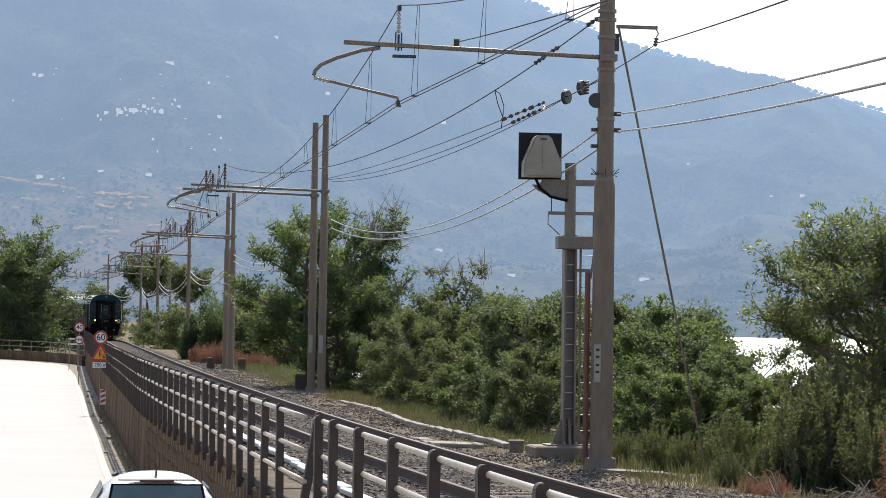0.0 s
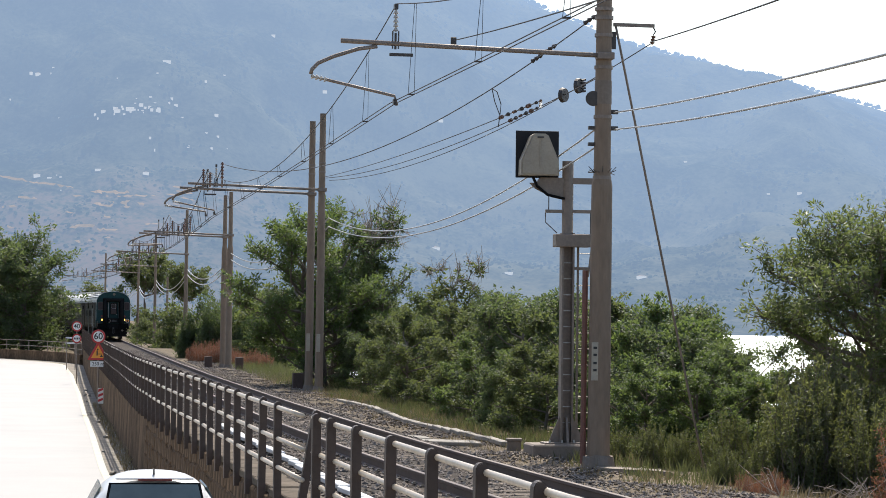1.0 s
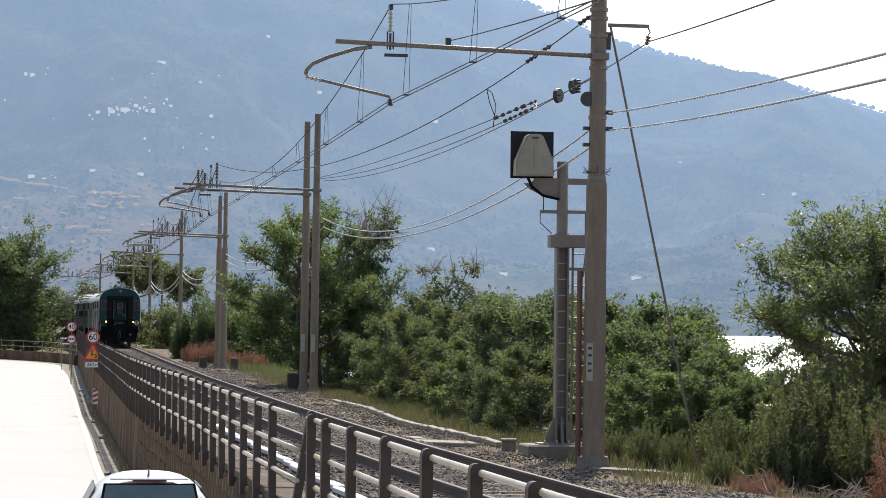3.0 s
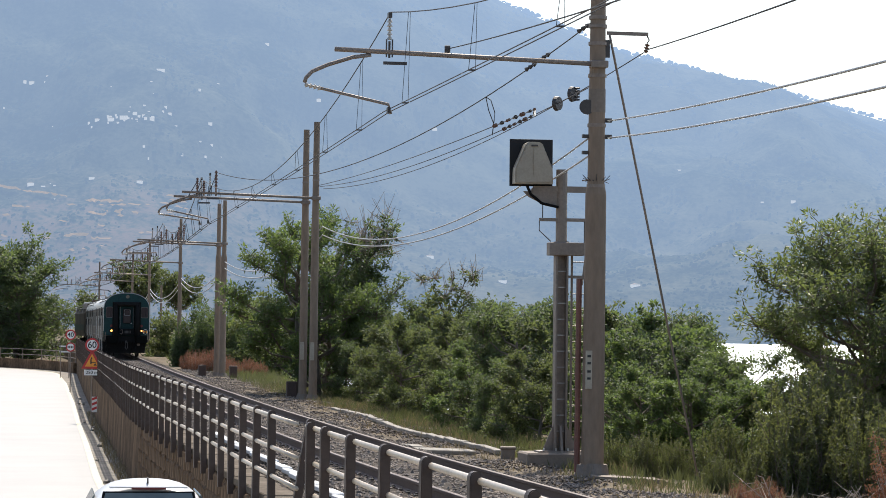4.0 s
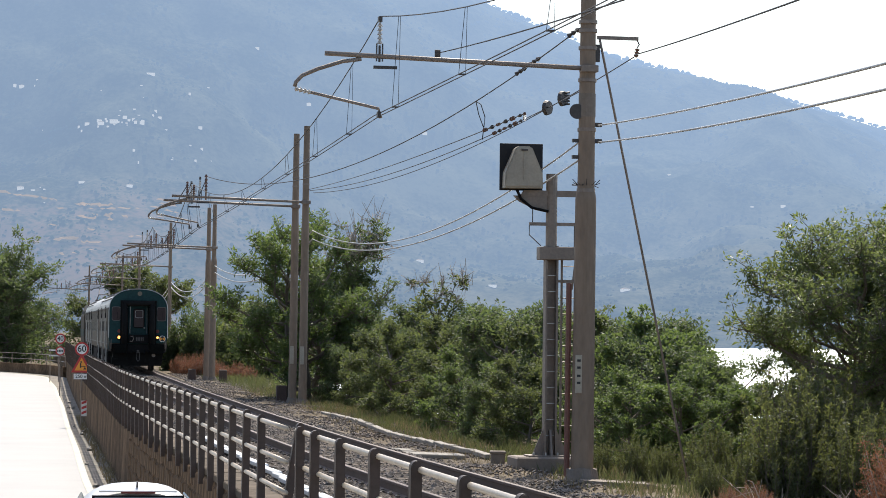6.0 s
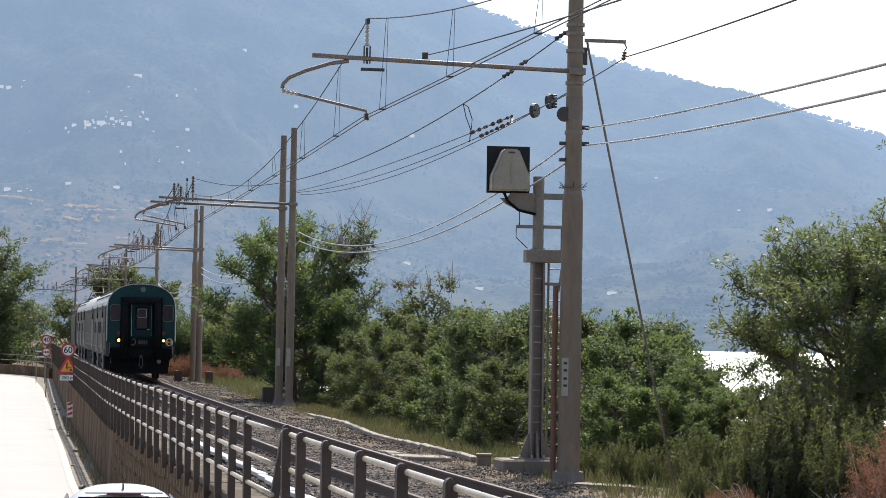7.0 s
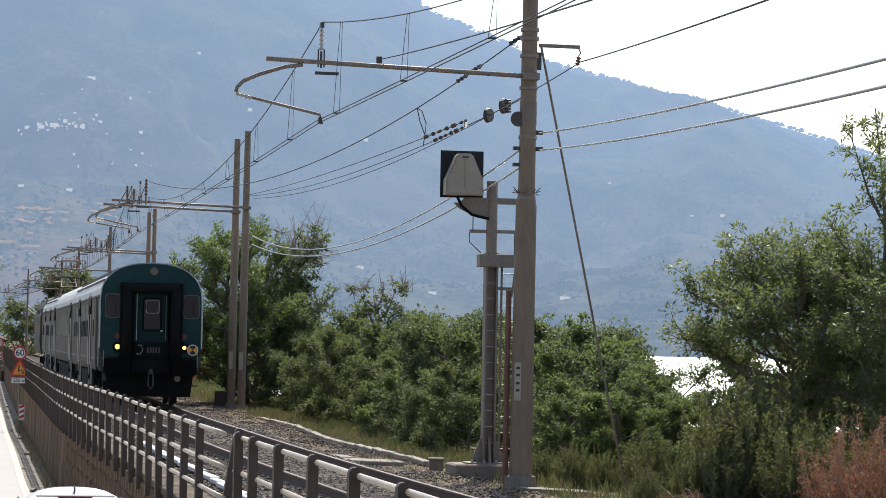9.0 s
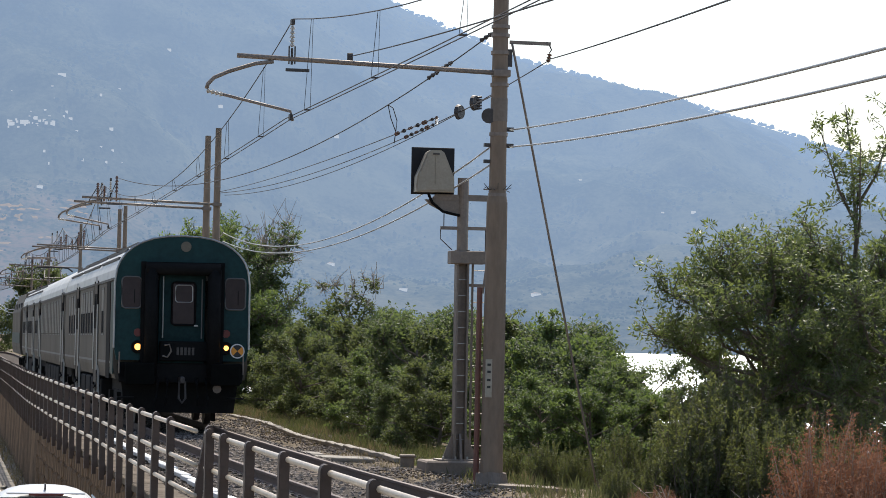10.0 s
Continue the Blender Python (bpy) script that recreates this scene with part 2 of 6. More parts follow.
def tube(bm, pts, r, seg=6, r2=None):
    """A round bar along the points, tapering from r to r2."""
    pts = [Vector(p) for p in pts]
    rings = []
    for i, p in enumerate(pts):
        d = (pts[min(i + 1, len(pts) - 1)] - pts[max(i - 1, 0)]).normalized()
        q = d.to_track_quat("Z", "Y")
        k = r if r2 is None else r + (r2 - r) * i / (len(pts) - 1)
        rings.append([bm.verts.new(p + q @ Vector((k * math.cos(6.28318 * j / seg), k * math.sin(6.28318 * j / seg), 0))) for j in range(seg)])
    for u, v in zip(rings, rings[1:]):
        for j in range(seg):
            bm.faces.new((u[j], u[(j + 1) % seg], v[(j + 1) % seg], v[j]))
    bm.faces.new(rings[0][::-1])
    bm.faces.new(rings[-1])
    return bm


def extrude(bm, outline, y0, y1, m=None):
    """A prism of an x-z outline between y0 and y1."""
    a = [bm.verts.new((m or Matrix()) @ Vector((x, y0, z))) for x, z in outline]
    b = [bm.verts.new((m or Matrix()) @ Vector((x, y1, z))) for x, z in outline]
    n = len(outline)
    for i in range(n):
        bm.faces.new((a[i], a[(i + 1) % n], b[(i + 1) % n], b[i]))
    bm.faces.new(a[::-1])
    bm.faces.new(b)
    return bm


def mesh_of(bm, name, material, smooth=False):
    bmesh.ops.recalc_face_normals(bm, faces=bm.faces)
    me = bpy.data.meshes.new(name)
    bm.to_mesh(me)
    bm.free()
    me.materials.append(material)
    if smooth:
        me.polygons.foreach_set("use_smooth", [True] * len(me.polygons))
    return me


def part(name, bm, material, parent, label="", smooth=False):
    ob = new(name, mesh_of(bm, name, material, smooth) if isinstance(bm, bmesh.types.BMesh) else bm)
    if parent:
        ob.parent = parent
    return tagged(ob, label)


def thing(name, at, label, category, group="", kind="", rz=0.0):
    ob = new(name)
    ob.matrix_world = pose(*at, 0, 0, rz)
    return tagged(ob, label, category, group, kind)


def raw(name, verts, faces, material, smooth=False):
    me = bpy.data.meshes.new(name)
    me.from_pydata([tuple(v) for v in verts], [], [tuple(f) for f in faces])
    me.materials.append(material)
    if smooth:
        me.polygons.foreach_set("use_smooth", [True] * len(me.polygons))
    return me


B = bmesh.new


# ---- the plan: the line of the railway ----
def line_x(d):
    """Track centre, metres to the right, at d metres ahead."""
    near, far = max(0.0, 70 - d), max(0.0, d - 231)
    return -3.29 - 0.1365 * (d - 59.6) + 0.00068 * near * near - min(far, 150) ** 2 / 960 - max(0.0, far - 150) * 0.31


def line_at(d, u, z=0.0):
    """A point u metres to the right of the track centre."""
    t = (line_x(d + 0.5) - line_x(d - 0.5))
    k = 1 / math.hypot(1, t)
    return Vector((line_x(d) + u * k, d - u * t * k, z))


def fence_u(d):
    """The railing's distance from the track centre, which narrows with the curve."""
    return float(np.interp(d, [17.5, 19.7, 23.8, 29.4, 33, 45, 76, 90], [-3.74, -3.63, -3.48, -3.31, -3.2, -2.92, -2.86, -2.82]))


def side(d, w, z=0.0):
    """A point w metres to the right of the railing."""
    return line_at(d, fence_u(d) + w, z)


def bed_z(d):
    """The line falls gently away from the viewpoint."""
    return float(np.interp(d, [60, 98, 130, 254], [0, -0.14, -0.20, -0.25]))


def heading(d):
    return -math.degrees(math.atan(line_x(d + 0.5) - line_x(d - 0.5)))


def road_z(d):
    return float(np.interp(d, [0, 33, 65, 114, 160, 200, 260], [-1.15, -1.3, -1.64, -2.05, -1.95, -1.65, -1.3]))


def land_z(d, u):
    """The lie of the land across the line."""
    if u < -2.6:
        base = road_z(d) - 0.06
        if u < -12:
            base += min(4.0, (-12 - u) * 0.12)
        return base
    prof = np.interp(u, [-3.3, -2.55, 2.3, 3.6, 6.0, 9, 14, 22, 40, 90, 4000], [-0.6, -0.55, -0.5, -0.55, -0.7, -1.0, -2.2, -6.0, -12, -20, -24])
    return float(prof)


# ---- ground, sea, hills ----
def build_ground():
    ds = [-60, -20, 0] + list(np.arange(8, 130, 4.0)) + list(np.arange(130, 400, 12.0)) + [450, 600, 900, 1500, 2600, 4600]
    us = [-3000, -900, -300, -120, -60, -30, -20, -12, -8, -5, -3.4, -2.62, -2.58, -1.5, 0, 1.5, 2.3, 2.9, 3.6, 4.8, 6, 7.5, 9, 11, 14, 18, 22, 30, 40, 60, 90, 200, 600, 1800, 4000]
    v, f = [], []
    for d in ds:
        for u in us:
            p = line_at(min(d, 390), u) if abs(u) < 100 else Vector((line_x(min(d, 390)) + u, d, 0))
            z = land_z(d, u) + (noise.noise(Vector((p.x * 0.35, d * 0.35, 0))) * 0.12 if u > 2.5 else 0)
            if d > 390:
                z -= (d - 390) * 0.05 if u > 25 else min((d - 390) * 0.05, 9)
            v.append((p.x, d if d > 390 else p.y, max(z, -40)))
    w = len(us)
    for i in range(len(ds) - 1):
        for j in range(w - 1):
            a = i * w + j
            f.append((a, a + 1, a + w + 1, a + w))
    g = new("ground", raw("ground", v, f, EARTH))
    tagged(g, "dry earth and scrub ground beside the railway, falling to the sea", "ground", kind="structure")
    me = raw("water", [(-4500, -200, -15), (4600, -200, -15), (4600, 4700, -15), (-4500, 4700, -15)], [(0, 1, 2, 3)], SEAM)
    tagged(new("water", me), "calm sea with the sun's glitter put into its pale metallic surface", "sea", kind="structure")


RIDGE_X = [-2.0, -0.5, -0.2, -0.08, 0.0, 0.0225, 0.033, 0.05, 0.062, 0.08, 0.102, 0.1224, 0.1385, 0.155, 0.165, 0.18, 0.22, 0.3, 0.6, 2.0]
RIDGE_H = [0.10, 0.19, 0.20, 0.165, 0.13, 0.1155, 0.111, 0.1045, 0.099, 0.0943, 0.0888, 0.0846, 0.0798, 0.075, 0.072, 0.067, 0.054, 0.03, 0.01, 0.01]


def hill_height(x, y):
    """The mountain's height at a place: shore, foothills with gullies, then the ridge."""
    a = x / max(y, 1.0)
    top = float(np.interp(a, RIDGE_X, RIDGE_H)) * 4300 + 17
    t = min(1.0, max(0.0, (y - 2850 - 150 * noise.noise(Vector((x * 0.0015, 3, 0)))) / 1450))
    n1 = noise.fractal(Vector((x * 0.0016, y * 0.0016, 1.7)), 1.0, 2.1, 5)
    n2 = noise.fractal(Vector((x * 0.009, y * 0.009, 5.1)), 0.9, 2.0, 4)
    prof = 0.55 * t + 0.45 * t * t * (3 - 2 * t)
    mid = math.sin(math.pi * min(1.0, t))
    return -17 + top * prof + mid * (n1 * 110 + n2 * 18) + (1 - mid) * t * n2 * 3


def build_hills():
    nx, ny = 260, 110
    v, f = [], []
    for j in range(ny):
        y = 2700 + (4420 - 2700) * j / (ny - 1)
        for i in range(nx):
            a = -0.42 + 0.86 * i / (nx - 1)
            v.append((a * y, y, hill_height(a * y, y) if j < ny - 1 else -20))
    for j in range(ny - 1):
        for i in range(nx - 1):
            k = j * nx + i
            f.append((k, k + 1, k + nx + 1, k + nx))
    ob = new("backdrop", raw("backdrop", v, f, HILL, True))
    tagged(ob, "mountainside with scrub and scattered houses, blue haze put into its material", "mountain", kind="structure")


def build_far_woods():
    r = np.random.RandomState(15)
    base = np.array([(1, 0, 0), (0, 1, 0), (-1, 0, 0), (0, -1, 0), (0.6, 0.6, 0.7), (-0.6, 0.6, 0.7), (-0.6, -0.6, 0.7), (0.6, -0.6, 0.7), (0, 0, 1)], float)
    tri = np.array([(0, 1, 4), (1, 2, 5), (2, 3, 6), (3, 0, 7), (0, 4, 7), (1, 5, 4), (2, 6, 5), (3, 7, 6), (4, 5, 8), (5, 6, 8), (6, 7, 8), (7, 4, 8)])
    vs, fs, n = [], [], 0
    while n < 14000:
        ridge = n >= 12900
        y = 4300 if ridge else 2880 + 1500 * r.rand() ** 1.3
        x = y * r.uniform(-0.21, 0.24)
        if ridge:
            y = 4296 + 150 * noise.noise(Vector((x * 0.0015, 3, 0))) + r.uniform(-10, 10)
        keep = noise.fractal(Vector((x * 0.014, y * 0.006, 9.0)), 0.9, 2.0, 3)
        if keep < (-0.3 if ridge else 0.02) + r.normal() * 0.16:
            continue
        s = r.uniform(0.9, 2.4) * (1.0 if not ridge else r.uniform(0.9, 2.4))
        z = hill_height(x, y)
        b = base * np.array([s * r.uniform(0.8, 1.5), s, s * r.uniform(0.9, 1.5)]) * r.uniform(0.75, 1.25, (9, 1))
        vs.append(b + np.array([x, y, z - 0.4 + (1.5 if ridge else 0)]))
        fs.append(tri + 9 * n)
        n += 1
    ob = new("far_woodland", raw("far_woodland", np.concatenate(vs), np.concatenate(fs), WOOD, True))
    tagged(ob, "scattered trees on the mountainside and its ridge, haze put into their material", "woodland", kind="stuff")


def on_hill(a, elev):
    """The first place on the mountain seen from the line in that direction."""
    for y in np.arange(2750, 4400, 4.0):
        if hill_height(a * y, y) >= EYE + elev * y:
            return a * y, y, hill_height(a * y, y)
    return None


def house_on_hill(a, elev, w, h, flat):
    spot = on_hill(a, elev)
    if not spot:
        return
    x, y, z = spot
    t = thing("house", (x, y, z), "small pale house on the far hillside", "house", "houses on the hillside", rz=random.uniform(-20, 20))
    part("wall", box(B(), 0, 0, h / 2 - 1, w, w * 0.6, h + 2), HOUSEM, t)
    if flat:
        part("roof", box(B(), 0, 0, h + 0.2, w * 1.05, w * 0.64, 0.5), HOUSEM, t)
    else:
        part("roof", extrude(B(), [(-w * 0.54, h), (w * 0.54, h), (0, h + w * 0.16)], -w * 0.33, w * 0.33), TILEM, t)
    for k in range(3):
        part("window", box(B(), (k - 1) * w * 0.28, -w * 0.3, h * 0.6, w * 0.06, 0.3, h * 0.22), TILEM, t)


def build_houses():
    rng = random.Random(4)
    spots = [(300, 111, 26, 5), (70, 313, 20, 7), (92, 318, 12, 5), (178, 303, 16, 4), (263, 308, 18, 5), (235, 195, 24, 7), (212, 199, 20, 6), (188, 201, 14, 6),
             (285, 197, 14, 6), (255, 186, 12, 5), (72, 138, 16, 6), (60, 138, 10, 6), (489, 66, 12, 4), (580, 165, 14, 5), (785, 222, 16, 5), (905, 487, 22, 4),
             (776, 441, 22, 4), (1218, 290, 10, 4), (1140, 494, 26, 5), (1420, 345, 14, 4), (1365, 346, 10, 4), (388, 205, 12, 4), (316, 187, 12, 5), (340, 415, 26, 3)]
    # the hamlet on the slope
    for _ in range(26):
        spots.append((rng.gauss(242, 34), rng.gauss(192, 11), rng.uniform(3, 9), rng.uniform(3, 5)))
    for _ in range(22):
        spots.append((rng.uniform(10, 420), rng.uniform(120, 340), rng.uniform(3, 8), rng.uniform(2, 4)))
    for px, py, w, h in spots:
        # a bearing and a slope from the camera's first heading
        v = pose(0, 0, 0, 91.386, -0.7, 0) @ Vector(((px - 784) / 5000, (441 - py) / 5000, -1))
        a, e = v.x / v.y, v.z / v.y
        house_on_hill(a, e - 0.0006, w * 0.38, h * 0.36, rng.random() < 0.5)


def toward(px, py):
    """The place on the mountain that lies in a direction of the first view."""
    v = pose(0, 0, 0, 91.386, -0.7, 0) @ Vector(((px - 784) / 5000, (441 - py) / 5000, -1))
    return on_hill(v.x / v.y, v.z / v.y)


def build_terraces():
    """Bare strips of dry earth across the lower slope."""
    rng = random.Random(17)
    rows = [(0, 316, 55, 326), (55, 326, 135, 337), (165, 344, 235, 347), (190, 353, 282, 352), (225, 362, 262, 366)]
    for _ in range(26):
        x, y = rng.uniform(0, 340), rng.uniform(335, 430)
        rows.append((x, y, x + rng.uniform(10, 38), y + rng.uniform(-2, 5)))
    root = new("bare_terraces")
    tagged(root, "strips of bare tan earth on the lower mountainside", "terrace", kind="structure")
    for x0, y0, x1, y1 in rows:
        n = max(3, int((x1 - x0) / 5))
        thick = rng.uniform(2.0, 4.5)
        v, f = [], []
        for k in range(n + 1):
            t = k / n
            mid = y0 + (y1 - y0) * t + rng.uniform(-0.8, 0.8)
            h = thick * (0.25 + 0.75 * math.sin(math.pi * t) ** 0.5) * rng.uniform(0.6, 1.2) / 2
            for e in (-h, h):
                p = toward(x0 + (x1 - x0) * t, mid + e)
                v.append((p[0], p[1] - 3, p[2] + 1.2))
        for k in range(n):
            f.append((2 * k, 2 * k + 1, 2 * k + 3, 2 * k + 2))
        part("terrace", raw("terrace", v, f, TERRACE), None, root)


# ---- road, wall, fence ----
def bend(d, u):
    """The road runs beside the line, then bends away to the left."""
    p = side(min(d, 195), u, road_z(d))
    if d > 195:
        r, a = 42.0, min((d - 195) / 42.0, 1.5)
        h = radians(heading(195))
        c = side(195, -0.55 - r)
        k = r + u + 0.55
        p = Vector((c.x + k * math.cos(h + a), c.y + k * math.sin(h + a), road_z(d)))
    return p


def flare(d):
    """The verge widens towards the bend."""
    return float(np.interp(d, [140, 175, 190, 205], [0, 0.15, 0.45, 0.6]))


def band(name, us, ds, material, dz=0.0, wall=None):
    v, f = [], []
    for d in ds:
        for u in us:
            p = bend(d, u - (flare(d) if u > -3 and u < -0.1 else 0))
            v.append((p.x, p.y, p.z + dz))
    w = len(us)
    for i in range(len(ds) - 1):
        for j in range(w - 1):
            a = i * w + j
            f.append((a, a + 1, a + w + 1, a + w))
    return new(name, raw(name, v, f, material, True))


def build_road():
    ds = list(np.arange(-29, 195, 3.0)) + list(np.arange(195, 262, 2.0))
    tagged(band("road", [-8.5, -6, -4, -3.2, -0.66], ds, ASPHALT), "sunlit pale asphalt road below the railway", "road", kind="structure")
    tagged(band("edge_line", [-0.84, -0.68], ds, LINE, 0.01), "worn yellowish white edge line on the road", "road marking", kind="structure")
    tagged(band("verge", [-0.66, 0.06], ds, VERGE, 0.002), "gravelly verge between road and wall", "verge", kind="structure")
    # low parapet on the outside of the bend
    bm = B()
    for k in range(34):
        a, b = bend(199 + k * 1.8, 0.15), bend(200.72 + k * 1.8, 0.15)
        box(bm, 0, 0, 0.25, 0.35, (b - a).length + 0.06, 0.9, Matrix.Translation((a + b) / 2) @ pose(0, 0, 0, 0, 0, math.degrees(math.atan2(-(b - a).x, (b - a).y))))
    tagged(part("parapet", bm, WALL, None), "low dark masonry parapet on the road bend", "wall", kind="structure")
    t = thing("roadside_railing", (0, 0, 0), "thin rusty railing on the parapet of the bend", "railing")
    for k in range(0, 34, 2):
        p = bend(199 + k * 1.8, 0.15)
        part("post", rod(B(), p + Vector((0, 0, 0.6)), p + Vector((0, 0, 1.5)), 0.03), GALV, t)
    for z in (1.05, 1.45):
        part("rail", tube(B(), [bend(199 + k * 1.8, 0.15) + Vector((0, 0, z)) for k in range(34)], 0.025), GALV, t)


def build_wall():
    root = new("retaining_wall")
    tagged(root, "dark old masonry retaining wall below the railway fence", "wall", kind="structure")
    rng = random.Random(3)
    v, f = [], []
    ds = list(np.arange(-20, 232, 1.0))
    for d in ds:
        a, b = side(d, 0.0, road_z(d) - 0.1), side(d, 0.06, bed_z(d) - 0.1)
        c, e = side(d, 0.45, bed_z(d) - 0.1), side(d, 0.45, -1.5)
        v += [a, (a * 0.66 + b * 0.34), (a * 0.33 + b * 0.67), b, c, e]
    for i in range(len(ds) - 1):
        for j in range(5):
            k = i * 6 + j
            f.append((k, k + 1, k + 7, k + 6))
    part("masonry", raw("masonry", v, f, WALL), None, root)
    # coping stones
    me = mesh_of(box(B(), 0, 0, 0, 0.42, 1.97, 0.1, bevel=0.012), "coping_stone", COPINGD)
    for k in range(112):
        d = -18 + 2 * k + 1
        o = part("coping_stone", me, None, root)
        o.matrix_world = Matrix.Translation(side(d, 0.26, bed_z(d) - 0.045 + rng.uniform(-0.006, 0.006))) @ pose(0, 0, 0, 0, 0, heading(d))
    # stones of the face, proud of the mortar
    meshes = []
    for k in range(5):
        bm = box(B(), 0, 0, 0, 0.07, 0.42 + 0.05 * k, 0.25 + 0.02 * k, bevel=0.03)
        for q in bm.verts:
            q.co += Vector((rng.uniform(-0.006, 0.006), rng.uniform(-0.02, 0.02), rng.uniform(-0.02, 0.02)))
        meshes.append(mesh_of(bm, "stone", WALL))
    for d0 in np.arange(34, 62, 0.52):
        for row in range(6):
            d = d0 + (row % 2) * 0.26 + rng.uniform(-0.04, 0.04)
            z = -0.27 - row * 0.29
            if z < road_z(d) + 0.1:
                continue
            k = (-0.1 - z) / (road_z(d) * -1)
            o = part("stone", meshes[rng.randrange(5)], None, root)
            o.matrix_world = Matrix.Translation(side(d, 0.066 - 0.06 * k + rng.uniform(-0.008, 0.008), z)) @ pose(0, 0, 0, 0, 0, heading(d))


def post_mesh():
    """A flat channel post with a rounded head."""
    out = [(-0.037, -0.22), (0.037, -0.22), (0.037, 1.0)] + [(0.037 * math.cos(a), 1.0 + 0.05 * math.sin(a)) for a in np.linspace(0.4, 2.74, 6)] + [(-0.037, 1.0)]
    bm = extrude(B(), out, -0.035, -0.023)
    n = len(out)
    for i in range(1, n):
        a, b = Vector((out[i][0], 0, out[i][1])), Vector((out[(i + 1) % n][0], 0, out[(i + 1) % n][1]))
        if (a - b).length < 1e-4 or (a.z < 0 and b.z < 0):
            continue
        mid, d = (a + b) / 2, b - a
        box(bm, 0, 0, 0, d.length + 0.004, 0.09, 0.012, Matrix.Translation(mid + Vector((0, 0.02, 0))) @ pose(0, 0, 0, 0, -math.degrees(math.atan2(d.z, d.x)), 0))
    return mesh_of(bm, "post", FENCEM)


POSTS = [-0.1, 1.9, 3.9, 5.9, 7.9, 9.9, 11.9, 13.9, 15.9, 17.9, 19.9, 21.95, 24.05, 26.05, 27.85, 29.0, 30.35, 32.75, 34.55] + [36.25 + 1.66 * k for k in range(102)]


def build_fence():
    t = thing("railing", (0, 0, 0), "brown steel railing with three pale pipe rails along the railway wall", "railing")
    me = post_mesh()
    rng = random.Random(8)
    for d in POSTS:
        o = part("post", me, None, t)
        lean = -9 if d == 30.35 else rng.uniform(-0.6, 0.6)
        o.matrix_world = Matrix.Translation(side(d, 0, 0.0)) @ pose(0, 0, bed_z(d), rng.uniform(-1, 1), -lean, heading(d))
    for z in (0.99, 0.635, 0.315):
        for a, b in ((-1.2, 29.6), (30.2, 80.0), (80.1, 205.0)):
            pts = [side(d, 0.04 if a < 20 else 0, z + bed_z(d) + rng.uniform(-0.004, 0.004)) for d in np.arange(a, b + 0.01, (b - a) / max(6, int((b - a) / 2)))]
            part("rail", tube(B(), pts, 0.027, 8), PIPEM, t, smooth=True)


def build_trough():
    """Pale cable trough lids lying between the railing and the near rail."""
    t = thing("cable_trough", (0, 0, 0), "row of sunlit white cable trough lids behind the railing", "cable trough")
    me = mesh_of(box(B(), 0, 0, 0, 0.13, 0.94, 0.07, bevel=0.012), "trough_lid", WHITEP)
    rng = random.Random(21)
    for k in range(24):
        d = 30.5 + k
        o = part("trough_lid", me, None, t)
        o.matrix_world = Matrix.Translation(side(d, 1.06 + rng.uniform(-0.02, 0.02), -0.07 + rng.uniform(-0.01, 0.01))) @ pose(0, 0, 0, 0, rng.uniform(-4, 4), heading(d) + rng.uniform(-1.5, 1.5))


# ---- the track ----
def rail_profile(dx):
    return [(dx - 0.07, -0.172), (dx + 0.07, -0.172), (dx + 0.07, -0.155), (dx + 0.011, -0.13), (dx + 0.011, -0.05), (dx + 0.036, -0.037), (dx + 0.034, -0.004),
            (dx + 0.025, 0), (dx - 0.025, 0), (dx - 0.034, -0.004), (dx - 0.036, -0.037), (dx - 0.011, -0.05), (dx - 0.011, -0.13), (dx - 0.07, -0.155)]


